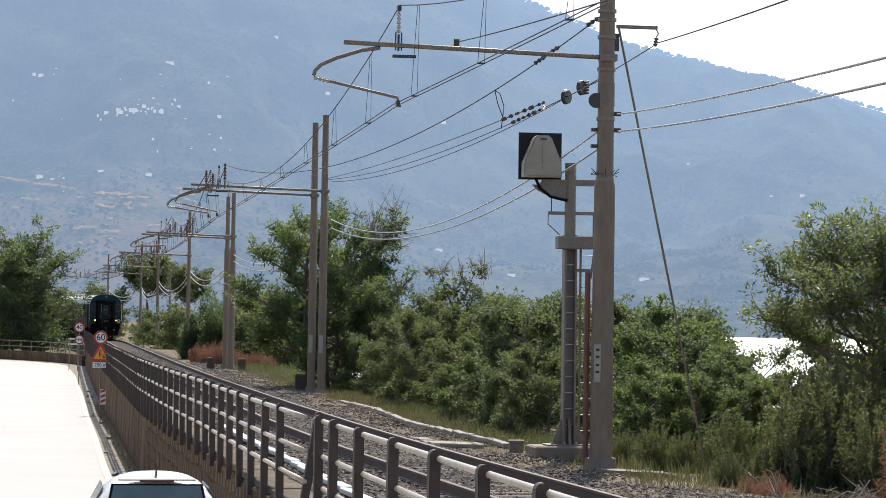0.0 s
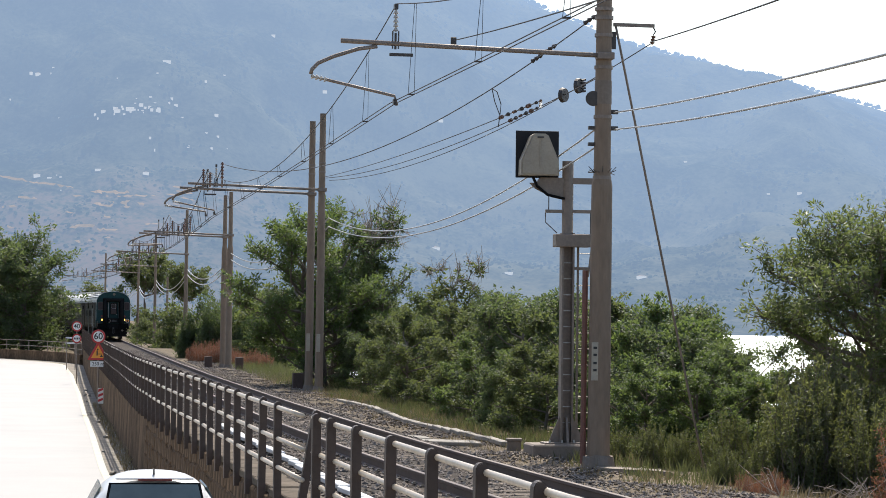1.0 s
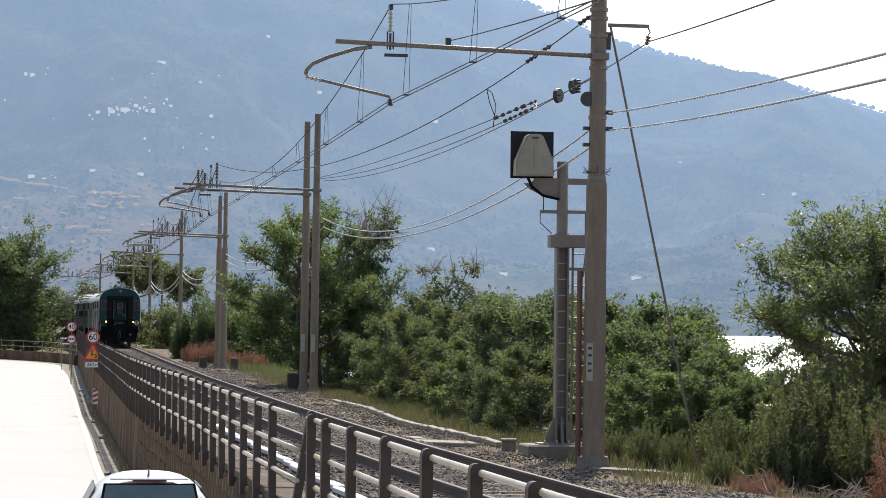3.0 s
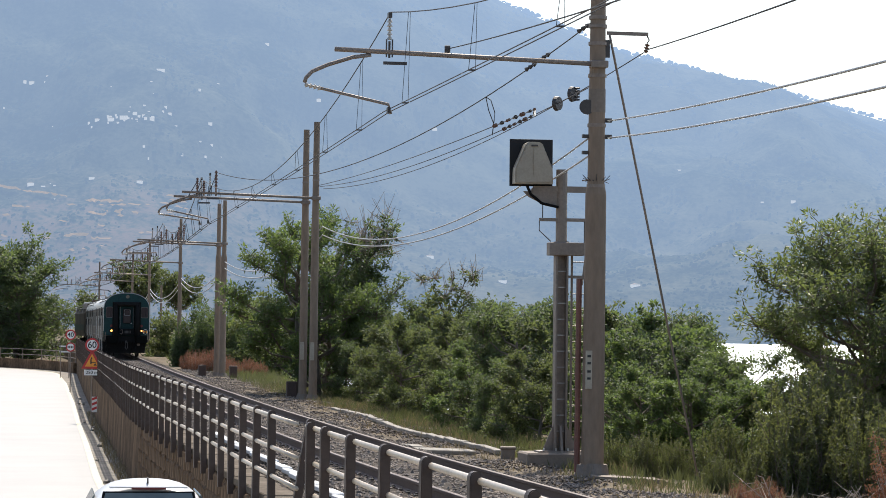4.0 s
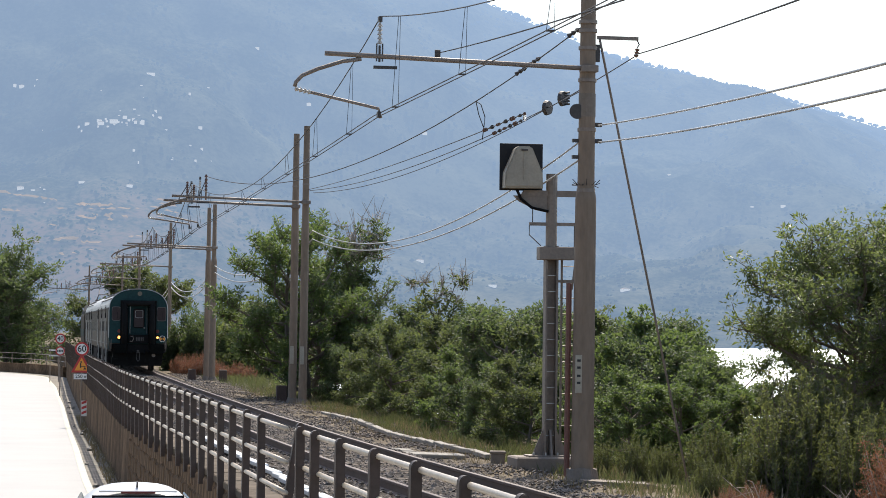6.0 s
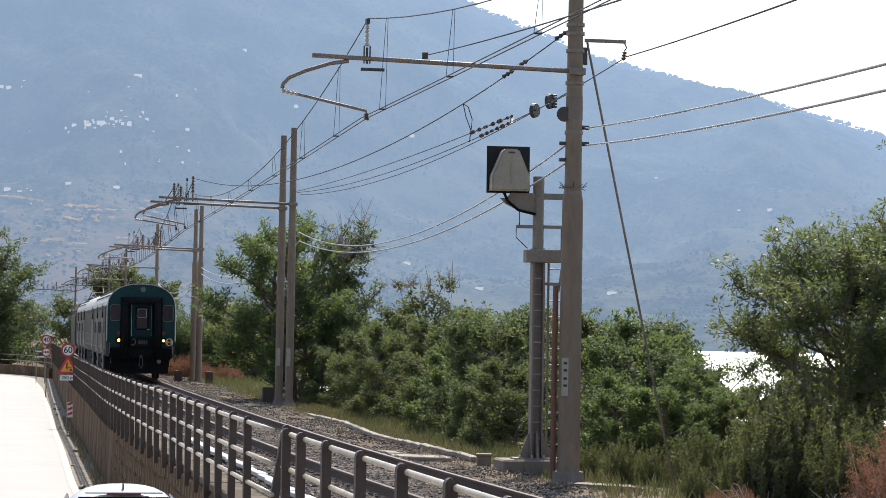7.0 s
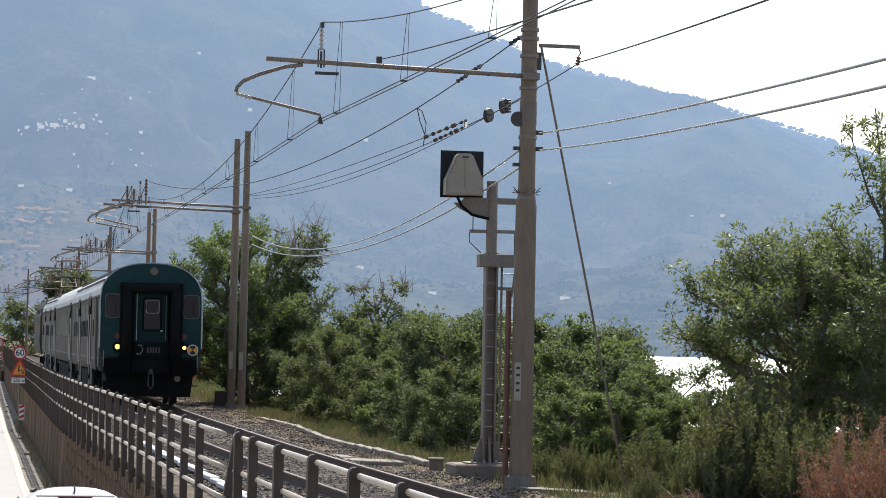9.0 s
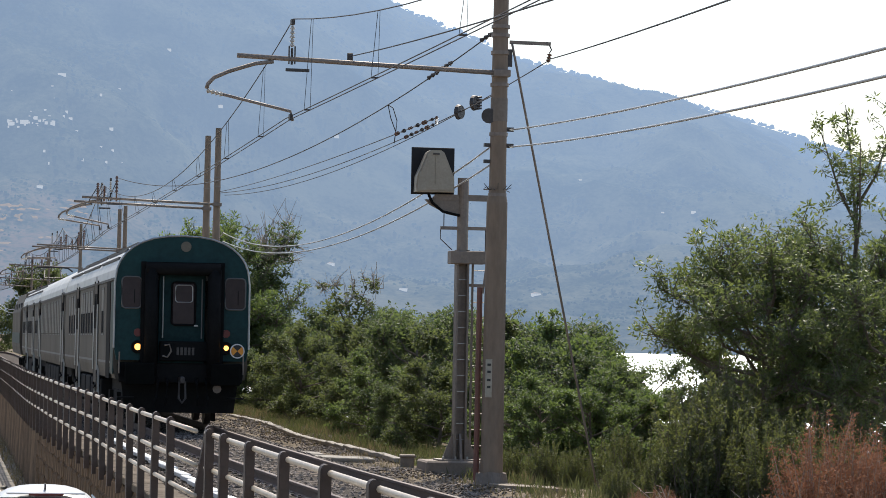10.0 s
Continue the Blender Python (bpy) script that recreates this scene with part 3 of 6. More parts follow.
def build_track():
    root = new("railway_track")
    tagged(root, "single railway track on stone ballast", "railway track", kind="structure")
    ds = list(np.arange(-20, 120, 2.0)) + list(np.arange(120, 380, 5.0))
    for s in (-0.7525, 0.7525):
        prof = rail_profile(s)
        v, f, n = [], [], len(prof)
        for d in ds:
            v += [line_at(d, x, z + bed_z(d)) for x, z in prof]
        for i in range(len(ds) - 1):
            for j in range(n):
                f.append((i * n + j, i * n + (j + 1) % n, (i + 1) * n + (j + 1) % n, (i + 1) * n + j))
        me = raw("rail", v, f, RAILM)
        me.materials.append(RAILTOP)
        for p in me.polygons:
            if p.index % n in (6, 7, 8):
                p.material_index = 1
        part("rail", me, None, root)
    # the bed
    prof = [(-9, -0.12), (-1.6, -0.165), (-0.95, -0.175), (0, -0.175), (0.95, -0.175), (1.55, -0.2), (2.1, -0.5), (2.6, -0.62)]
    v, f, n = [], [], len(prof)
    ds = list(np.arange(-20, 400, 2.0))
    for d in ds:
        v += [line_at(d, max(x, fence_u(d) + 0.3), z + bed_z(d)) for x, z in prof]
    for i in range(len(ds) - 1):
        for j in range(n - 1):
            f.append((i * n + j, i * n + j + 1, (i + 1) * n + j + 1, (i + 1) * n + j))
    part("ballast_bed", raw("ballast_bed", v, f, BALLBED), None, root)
    rng = random.Random(5)
    me = mesh_of(box(B(), 0, 0, 0, 2.5, 0.25, 0.16, bevel=0.015), "sleeper", SLEEPER)
    for k in range(290):
        d = 22 + 0.6 * k
        o = part("sleeper", me, None, root)
        o.matrix_world = Matrix.Translation(line_at(d, rng.uniform(-0.03, 0.03), -0.235 - (0.022 if d > 36 else 0) + bed_z(d) + rng.uniform(-0.006, 0.006))) @ pose(0, 0, 0, 0, 0, heading(d) + rng.uniform(-0.5, 0.5))
    chair = box(B(), 0, 0, 0, 0.22, 0.12, 0.02, bevel=0.006)
    for s in (-0.1, 0.1):
        box(chair, s * 0.8, 0, 0.015, 0.04, 0.04, 0.02)
    cm = mesh_of(chair, "rail_fastening", DARKST)
    for k in range(70):
        d = 24 + 0.6 * k
        for s in (-0.7525, 0.7525):
            o = part("rail_fastening", cm, None, root)
            o.matrix_world = Matrix.Translation(line_at(d, s, -0.15 + bed_z(d))) @ pose(0, 0, 0, 0, 0, heading(d))


def stones(name, n, where, material, size, label, seed):
    """Loose stones, many small uneven lumps in one mesh."""
    r = np.random.RandomState(seed)
    base = np.array([(1, 0, 0), (-1, 0, 0), (0, 1, 0), (0, -1, 0), (0, 0, 1), (0, 0, -1)], float)
    tri = np.array([(0, 2, 4), (2, 1, 4), (1, 3, 4), (3, 0, 4), (2, 0, 5), (1, 2, 5), (3, 1, 5), (0, 3, 5)])
    vs, fs = [], []
    for i in range(n):
        p = where(r)
        s = size * r.uniform(0.5, 1.25)
        a = r.uniform(0, 6.28)
        b = base * (s * r.uniform(0.6, 1.2, (6, 1))) * np.array([1, 0.85, 0.6])
        tilt = r.uniform(-0.6, 0.6)
        b = np.c_[b[:, 0], b[:, 1] * math.cos(tilt) - b[:, 2] * math.sin(tilt), b[:, 1] * math.sin(tilt) + b[:, 2] * math.cos(tilt)]
        vs.append(np.c_[b[:, 0] * math.cos(a) - b[:, 1] * math.sin(a), b[:, 0] * math.sin(a) + b[:, 1] * math.cos(a), b[:, 2]] + np.array(p))
        fs.append(tri + 6 * i)
    ob = new(name, raw(name, np.concatenate(vs), np.concatenate(fs), material))
    return tagged(ob, label, "ballast", kind="stuff")


def build_ballast():
    def bed(r):
        d = 22 + 160 * r.rand() ** 1.5
        u = r.uniform(fence_u(d) + 0.45, 2.5)
        z = float(np.interp(u, [-2.75, -1.6, -0.95, 0, 0.95, 1.55, 2.1, 2.6], [-0.11, -0.155, -0.17, -0.17, -0.17, -0.19, -0.48, -0.6]))
        return line_at(d, u, z + bed_z(d))

    stones("track_ballast", 42000, bed, BALLAST, 0.042, "grey crushed stone ballast round the sleepers", 2)

    def shoulder(r):
        d, u = 30 + 120 * r.rand() ** 1.5, 2.0 + 3.2 * r.rand() ** 1.3
        p = line_at(d, u)
        z = land_z(d, u) + (noise.noise(Vector((p.x * 0.35, d * 0.35, 0))) * 0.12 if u > 2.5 else 0)
        return Vector((p.x, p.y, z + r.uniform(-0.01, 0.03)))

    stones("shoulder_gravel", 24000, shoulder, BALLAST, 0.045, "loose grey stones beside the track", 6)


# ---- masts and overhead line ----
def mast(base, top, r0, r1, label, foot=True, socket=0.0):
    t = thing("overhead_line_mast", base, label, "mast", "overhead line masts")
    h = top
    if socket:
        part("lower_shaft", rod(B(), (0, 0, -0.3), (0, 0, socket), r0, r0 * 0.92, 20), MASTC, t, smooth=False)
        part("collar", rod(B(), (0, 0, socket), (0, 0, socket + 0.18), r0 * 0.92, r1 * 1.18, 20), MASTC, t)
        part("upper_shaft", rod(B(), (0, 0, socket + 0.1), (0, 0, h), r1 * 1.18, r1, 20), MASTC, t)
    else:
        part("shaft", rod(B(), (0, 0, -0.3), (0, 0, h), r0, r1, 16), MASTC, t)
    if foot:
        bm = rod(B(), (0, 0, -0.4), (0, 0, 0.14), r0 * 1.9, r0 * 1.25, 14)
        bmesh.ops.subdivide_edges(bm, edges=bm.edges[:], cuts=2, use_grid_fill=True)
        for q in bm.verts:
            q.co += noise.noise_vector(q.co * 5 + Vector(base)) * r0 * 0.3
        part("footing", bm, CONCRETE, t, "rounded concrete footing")
    return t


def band_on(t, z, r, h=0.10, material=None):
    return part("clamp_band", rod(B(), (0, 0, z), (0, 0, z + h), r, r, 18), material or GALV, t)


def insulator(bm, a, b, r, sheds):
    a, b = Vector(a), Vector(b)
    rod(bm, a, b, r * 0.4, None, 8)
    for k in range(sheds):
        p = a.lerp(b, (k + 0.5) / sheds)
        d = (b - a).normalized() * (b - a).length / sheds * 0.3
        rod(bm, p - d, p + d, r, r * 0.55, 10)
    return bm


def registration(t, side, z_arm, reach, z_wire, tip, far=()):
    """A cross-arm with its upright insulator, and the bent steady arm below it, on the track's side of a mast."""
    s = side
    part("cross_arm", tube(B(), [(0, -0.14, z_arm), (s * reach, -0.14, z_arm + 0.12)], 0.042, 10), GALV, t, smooth=True)
    part("arm_clamp", box(B(), 0, -0.1, z_arm, 0.30, 0.2, 0.12, bevel=0.01), GALV, t)
    xi = s * (reach - 0.93)
    bm = rod(B(), (xi, -0.14, z_arm + 0.0), (xi, -0.14, z_arm + 0.28), 0.02)
    box(bm, xi - 0.05, -0.14, z_arm + 0.16, 0.02, 0.05, 0.3)
    box(bm, xi + 0.05, -0.14, z_arm + 0.16, 0.02, 0.05, 0.3)
    box(bm, xi - s * 0.1, -0.14, z_arm - 0.09, 0.40, 0.06, 0.05)
    part("insulator_bracket", bm, DARKST, t)
    part("insulator", insulator(B(), (xi, -0.14, z_arm + 0.3), (xi, -0.14, z_arm + 0.66), 0.05, 5), PORCW, t)
    part("messenger_clamp", box(B(), xi, -0.14, z_arm + 0.72, 0.06, 0.16, 0.09), DARKST, t)
    if far:
        # the feeder's upright insulators beside the first
        for dx, h in far:
            x = xi - s * dx
            part("insulator", insulator(rod(B(), (x, -0.14, z_arm), (x, -0.14, z_arm + h * 0.4), 0.03), (x, -0.14, z_arm + h * 0.35), (x, -0.14, z_arm + h), 0.065, 5), PORC, t)
            part("strut", tube(B(), [(x + s * 0.28, -0.14, z_arm), (x, -0.14, z_arm + h * 0.8)], 0.016, 5), DARKST, t)
    knee = s * (reach + 0.5)
    pts = [(s * (reach - 0.62), -0.14, z_arm + 0.04), (s * (reach - 0.3), -0.14, z_arm - 0.01), (s * (reach + 0.12), -0.14, z_arm - 0.15), (s * (reach + 0.38), -0.14, z_arm - 0.27),
           (knee - s * 0.02, -0.14, z_arm - 0.38), (knee, -0.14, z_arm - 0.46)]
    part("bent_arm", tube(B(), pts, 0.034, 8), GALV, t, smooth=True)
    a, b = Vector((knee, -0.14, z_arm - 0.49)), Vector((tip, -0.14, z_wire + 0.16))
    part("steady_insulator", insulator(B(), a, a.lerp(b, 0.2), 0.05, 4), PORCW, t)
    part("steady_arm", tube(B(), [a.lerp(b, 0.18), b, b + Vector((-s * 0.04, 0, -0.16))], 0.026, 8), GALV, t, smooth=True)
    part("wire_clamp", box(B(), tip, -0.14, z_wire + 0.06, 0.05, 0.14, 0.10), DARKST, t)


def sagged(a, b, sag, n=24):
    a, b = Vector(a), Vector(b)
    return [a.lerp(b, k / n) - Vector((0, 0, 4 * sag * (k / n) * (1 - k / n))) for k in range(n + 1)]


def wire(name, a, b, sag, r, material, label, parent=None, n=24):
    ob = part(name, tube(B(), sagged(a, b, sag, n), r, 5), material, parent, smooth=True)
    if not parent:
        tagged(ob, label, "wire", "overhead wires")
    return ob


def spans():
    """The places of the wires at each mast: depth, contact wire, messenger."""
    return [(3.5, 6.22, 7.9, 0.0), (48.3, 5.68, 7.40, 0.57), (94.5, 5.27, 6.86, 0.37), (133.5, 5.1, 6.7, 0.5), (166, 5.1, 6.5, -0.2), (211, 5.1, 6.5, 0.2), (246, 5.1, 6.5, -0.2), (280, 5.1, 6.5, 0.2)]


def build_overhead():
    sp = spans()
    for (d0, c0, m0, u0), (d1, c1, m1, u1) in zip(sp, sp[1:]):
        t = thing("overhead_line", (0, 0, 0), "contact wires hung by droppers from a sagging messenger wire", "wire", "overhead wires")
        near = 0.009 if d0 < 90 else 0.013
        for off in (-0.05, 0.05):
            part("contact_wire", tube(B(), sagged(line_at(d0, u0 + off, c0), line_at(d1, u1 + off, c1), 0.05, 12), near, 5), WIREM, t)
        mu = {48.3: 0.63, 94.5: 0.2}
        a, b = line_at(d0, mu.get(d0, u0), m0), line_at(d1, mu.get(d1, u1), m1)
        mess = sagged(a, b, (d1 - d0) ** 2 * 0.00068, 24)
        part("messenger_wire", tube(B(), mess, near * 1.1, 5), WIREM, t)
        for k in range(2, 24, 3):
            f = k / 24
            p = mess[k]
            c = line_at(d0, u0, c0).lerp(line_at(d1, u1, c1), f) - Vector((0, 0, 0.2 * f * (1 - f)))
            bm = tube(B(), [p + Vector((0.015, 0, 0)), c + Vector((0.05, 0, 0))], 0.0045 if d0 < 90 else 0.008, 4)
            tube(bm, [p - Vector((0.015, 0, 0)), c - Vector((0.05, 0, 0))], 0.0045 if d0 < 90 else 0.008, 4)
            part("dropper", bm, WIREM, t)
            part("clip", box(B(), *c, 0.11, 0.03, 0.022), DARKST, t)


def build_masts():
    # the tall mast beside the signal
    m1 = (2.72, 48.3, -0.45)
    t = mast(m1, 9.3, 0.195, 0.125, "tall tapered concrete overhead line mast beside the signal", socket=4.75)
    t.matrix_world = pose(*m1, 0, 0.25, heading(48))
    registration(t, -1, 6.97, 4.56, 6.02, -3.63)
    for z in (4.86, 5.9, 6.75, 7.3, 7.6, 7.75):
        band_on(t, z, 0.16, 0.06)
    part("painted_band", rod(B(), (0, 0, 6.15), (0, 0, 6.55), 0.148, 0.146, 20), CONCRETE, t)
    part("number_plate", box(B(), -0.12, -0.165, 1.75, 0.11, 0.03, 0.65), SIGHOOD, t, "white number plate")
    for z in (1.98, 1.86, 1.72, 1.60):
        part("plate_mark", box(B(), -0.12, -0.183, z, 0.06, 0.006, 0.04), BLACKP, t)
    part("outer_bracket", box(B(), 0.52, -0.02, 7.52, 0.72, 0.05, 0.06), GALV, t)
    part("bracket_hook", tube(B(), [(0.86, -0.02, 7.5), (0.9, -0.02, 7.42), (0.86, -0.02, 7.36)], 0.012), DARKST, t)
    part("bracket_insulator", insulator(B(), (0.87, -0.02, 7.35), (0.84, -0.02, 7.20), 0.05, 3), PORC, t)
    for z in (6.02, 5.74):
        part("cable_clamp", box(B(), 0.2, 0, z, 0.12, 0.08, 0.07), DARKST, t)
        part("cable_clamp", box(B(), -0.2, 0, z - 0.28, 0.1, 0.08, 0.06), DARKST, t)
    bm = B()
    rng = random.Random(2)
    for k in range(18):
        a = rng.uniform(0, 6.28)
        rod(bm, (0.15 * math.cos(a), 0.15 * math.sin(a), 4.98), (0.24 * math.cos(a), 0.24 * math.sin(a), 4.98 + rng.uniform(-0.04, 0.1)), 0.006, seg=4)
    tagged(part("spike_collar", bm, DARKST, t), kind="stuff")
    part("round_shield", rod(B(), (-0.19, -0.06, 6.24), (-0.17, 0.0, 6.24), 0.13, None, 14), DARKST, t)
    part("conduit", rod(B(), (-0.26, 0.05, 0), (-0.26, 0.05, 3.3), 0.05), mat("rust_red_conduit", (0.17, 0.07, 0.05), 0.6), t, "rusty red conduit pipe")
    part("guy_strap", box(B(), 0.16, 0, 7.25, 0.1, 0.05, 0.3), DARKST, t)
    wire("guy_wire", (2.95, 48.3, 7.05), (4.72, 50.2, -0.7), 0.0, 0.022, GALV, "steel guy wire from mast to ground")
    bm = B()
    extrude(bm, [(-0.3, 0), (1.05, 0), (0.85, 0.07), (-0.3, 0.13)], -0.5, 0.25)
    tagged(part("guy_slab", bm, CONCRETE, None), "weathered concrete slab at the mast foot", "slab").matrix_world = pose(2.95, 47.9, -0.60, 0, 0, 6)
    # the pair of slim masts, and those beyond
    for x, d, h, arm in ((-4.05, 94.5, 9.28, 6.72), (-4.46, 96.0, 9.12, 6.64)):
        t = mast((x, d, -0.5), h, 0.14, 0.10, "slim concrete overhead line mast standing in a pair", socket=5.9)
        t.matrix_world = pose(x, d, -0.5, 0, 0.3, heading(95))
        registration(t, -1, arm, 4.48, 5.8, -3.6, ((-0.42, 0.6), (-0.2, 0.5), (0.2, 0.85)) if d < 95 else ())
        for z in (7.6, 7.3):
            band_on(t, z, 0.12, 0.05)
        part("ground_plate", box(B(), -0.05, -0.155, 1.6, 0.13, 0.012, 0.6), SIGHOOD, t)
    for x, d, h, arm, r in ((-10.0, 133.5, 8.3, 6.25, 0.15), (-10.38, 135, 8.2, 6.2, 0.15), (-15.0, 166, 8.6, 6.0, 0.14), (line_x(211) + 2.6, 211, 8.4, 6.0, 0.13), (line_x(246) + 2.6, 246, 8.4, 6.0, 0.13), (line_x(280) + 2.6, 280, 8.4, 6.0, 0.13)):
        t = mast((x, d, -0.5), h, r, r * 0.6, "concrete overhead line mast further along the railway", foot=d < 150, socket=5.6 if d < 150 else 0)
        t.matrix_world = pose(x, d, -0.5, 0, 0.3, heading(d))
        registration(t, -1, arm, 4.1, 5.6, -3.2, ((0.42, 0.62), (0.95, 0.5), (1.25, 0.85)))
    for px, d, h in ((-27.0, 279, 6.0),):
        tg = thing("utility_pole", (px, d, -0.4), "bare grey utility pole beyond the railway", "pole")
        part("shaft", rod(B(), (0, 0, -0.3), (0, 0, h), 0.14, 0.1, 10), MASTC, tg)


def string_of(parent, a, b, n):
    """A chain of insulator discs between two places on a line."""
    a, b = Vector(a), Vector(b)
    d = (b - a) / n
    for k in range(n):
        c = a + d * k
        part("insulator_disc", insulator(B(), c + d * 0.15, c + d * 0.7, 0.04 if k % 3 else 0.03, 1 + k % 2), PORC if k % 2 else DARKST, parent)


def build_feeders():
    lab = "telephone cable sagging between the masts"
    b1, b2 = (-3.82, 95.6, 5.32), (-3.82, 95.6, 5.03)
    wire("sagging_cable", (2.656, 48.400, 5.300), b1, 1.0, 0.017, CABLEM, lab)
    wire("sagging_cable", (2.660, 48.400, 4.990), b2, 0.88, 0.017, CABLEM, lab)
    c1, c2 = (-9.95, 133.5, 4.9), (-9.95, 133.5, 4.6)
    for p, q in ((b1, c1), (b2, c2)):
        wire("sagging_cable", p, q, 0.9, 0.025, CABLEM, lab)
    for z in (4.75, 4.45):
        wire("sagging_cable", (-9.95, 133.5, z), (-14.9, 166, z - 0.15), 0.8, 0.022, CABLEM, lab)
        wire("sagging_cable", (-14.9, 166, z - 0.2), (line_x(211) + 2.7, 211, z - 0.3), 0.9, 0.024, CABLEM, lab)
        wire("sagging_cable", (line_x(211) + 2.7, 211, z - 0.3), (line_x(246) + 2.7, 246, z - 0.4), 0.9, 0.026, CABLEM, lab)
        wire("sagging_cable", (line_x(246) + 2.7, 246, z - 0.4), (line_x(280) + 2.7, 280, z - 0.4), 0.8, 0.026, CABLEM, lab)
    # two cables that leave the tall mast towards the viewer
    wire("sagging_cable", (2.938, 48.300, 5.559), (4.343, 20.948, 4.316), 0.07, 0.015, CABLEM, lab)
    wire("sagging_cable", (2.941, 48.300, 5.268), (4.346, 20.948, 4.101), 0.08, 0.015, CABLEM, lab)
    lab = "dark feeder wire along the railway"
    wire("feeder_wire", (3.564, 48.300, 6.779), (3.720, 22.500, 5.000), 0.03, 0.011, WIREM, lab)
    w = wire("feeder_wire", (0.213, 48.300, 6.777), (2.257, 24.080, 5.078), 0.04, 0.010, WIREM, lab)
    part("clamp", box(B(), *(0.175, 48.250, 6.742), 0.10, 0.12, 0.15, bevel=0.01), DARKST, w)
    # the second messenger, anchored on the tall mast
    w = wire("feeder_wire", (2.630, 48.300, 7.233), (-7.272, 94.500, 7.031), 1.13, 0.012, WIREM, lab, n=32)
    for p in ((2.536, 48.739, 7.189), (1.961, 51.418, 6.935), (1.748, 52.412, 6.849)):
        part("clamp", insulator(B(), Vector(p) - Vector((0.1, -0.1, 0.05)), Vector(p) + Vector((0.1, -0.1, 0.07)), 0.045, 3), DARKST, w)
    # tensioned lines that end at the tall mast, with their insulator strings
    lab = "tensioned line with a string of insulators anchored to the mast"
    tl = thing("anchor_line", (0, 0, 0), lab, "wire", "anchor lines")
    part("line", tube(B(), sagged((2.641, 48.300, 6.147), (-3.879, 94.500, 6.618), 0.34, 40), 0.010, 5), WIREM, tl)
    string_of(tl, (1.836, 54.006, 6.058), (1.324, 57.632, 6.023), 6)
    part("stay_insulator", rod(B(), Vector((2.205, 51.395, 6.093)) - Vector((0.028, -0.02, 0)), Vector((2.205, 51.395, 6.093)) + Vector((0.028, -0.02, 0)), 0.14, 0.125, 14), DARKST, tl)
    tl = thing("anchor_line", (0, 0, 0), lab, "wire", "anchor lines")
    part("line", tube(B(), sagged((1.737, 50.000, 5.877), (-3.917, 94.500, 6.655), 0.13, 40), 0.010, 5), WIREM, tl)
    part("yoke", tube(B(), [(1.737, 50.000, 5.877), (1.869, 53.775, 6.060)], 0.03, 6), PORC, tl)
    string_of(tl, (1.706, 50.245, 5.879), (1.070, 55.251, 5.915), 6)
    tl = thing("anchor_line", (0, 0, 0), "feeder line hung from a bracket hook and running down the railway", "wire", "anchor lines")
    part("line", tube(B(), sagged((3.545, 48.300, 6.740), (-3.764, 94.500, 6.543), 0.55, 40), 0.010, 5), WIREM, tl)
    bm = rod(B(), Vector((2.617, 54.167, 6.493)) - Vector((0.028, -0.02, 0)), Vector((2.617, 54.167, 6.493)) + Vector((0.028, -0.02, 0)), 0.15, 0.14, 14)
    for k in range(5):
        rod(bm, Vector((2.617, 54.167, 6.493)) + Vector((0.05, 0, 0.11 - 0.055 * k)), Vector((2.617, 54.167, 6.493)) + Vector((0.13, 0, 0.12 - 0.055 * k)), 0.02, None, 6)
    part("stay_insulator", bm, DARKST, tl)
    tl = thing("jumper", (0, 0, 0), "looped jumper cable between two wires", "wire")
    a, b, c = Vector((0.976, 56.015, 6.571)), Vector((1.130, 56.015, 6.058)), Vector((1.110, 56.015, 5.810))
    part("loop", tube(B(), [a, a.lerp(b, 0.5) - Vector((0.02, 0, 0)), b], 0.010, 5), WIREM, tl)
    part("loop", tube(B(), [a, a + Vector((0.10, 0, -0.06)), a.lerp(b, 0.6) + Vector((0.09, 0, 0)), b.lerp(a, 0.1) + Vector((0.03, 0, 0)), c], 0.010, 5), WIREM, tl)


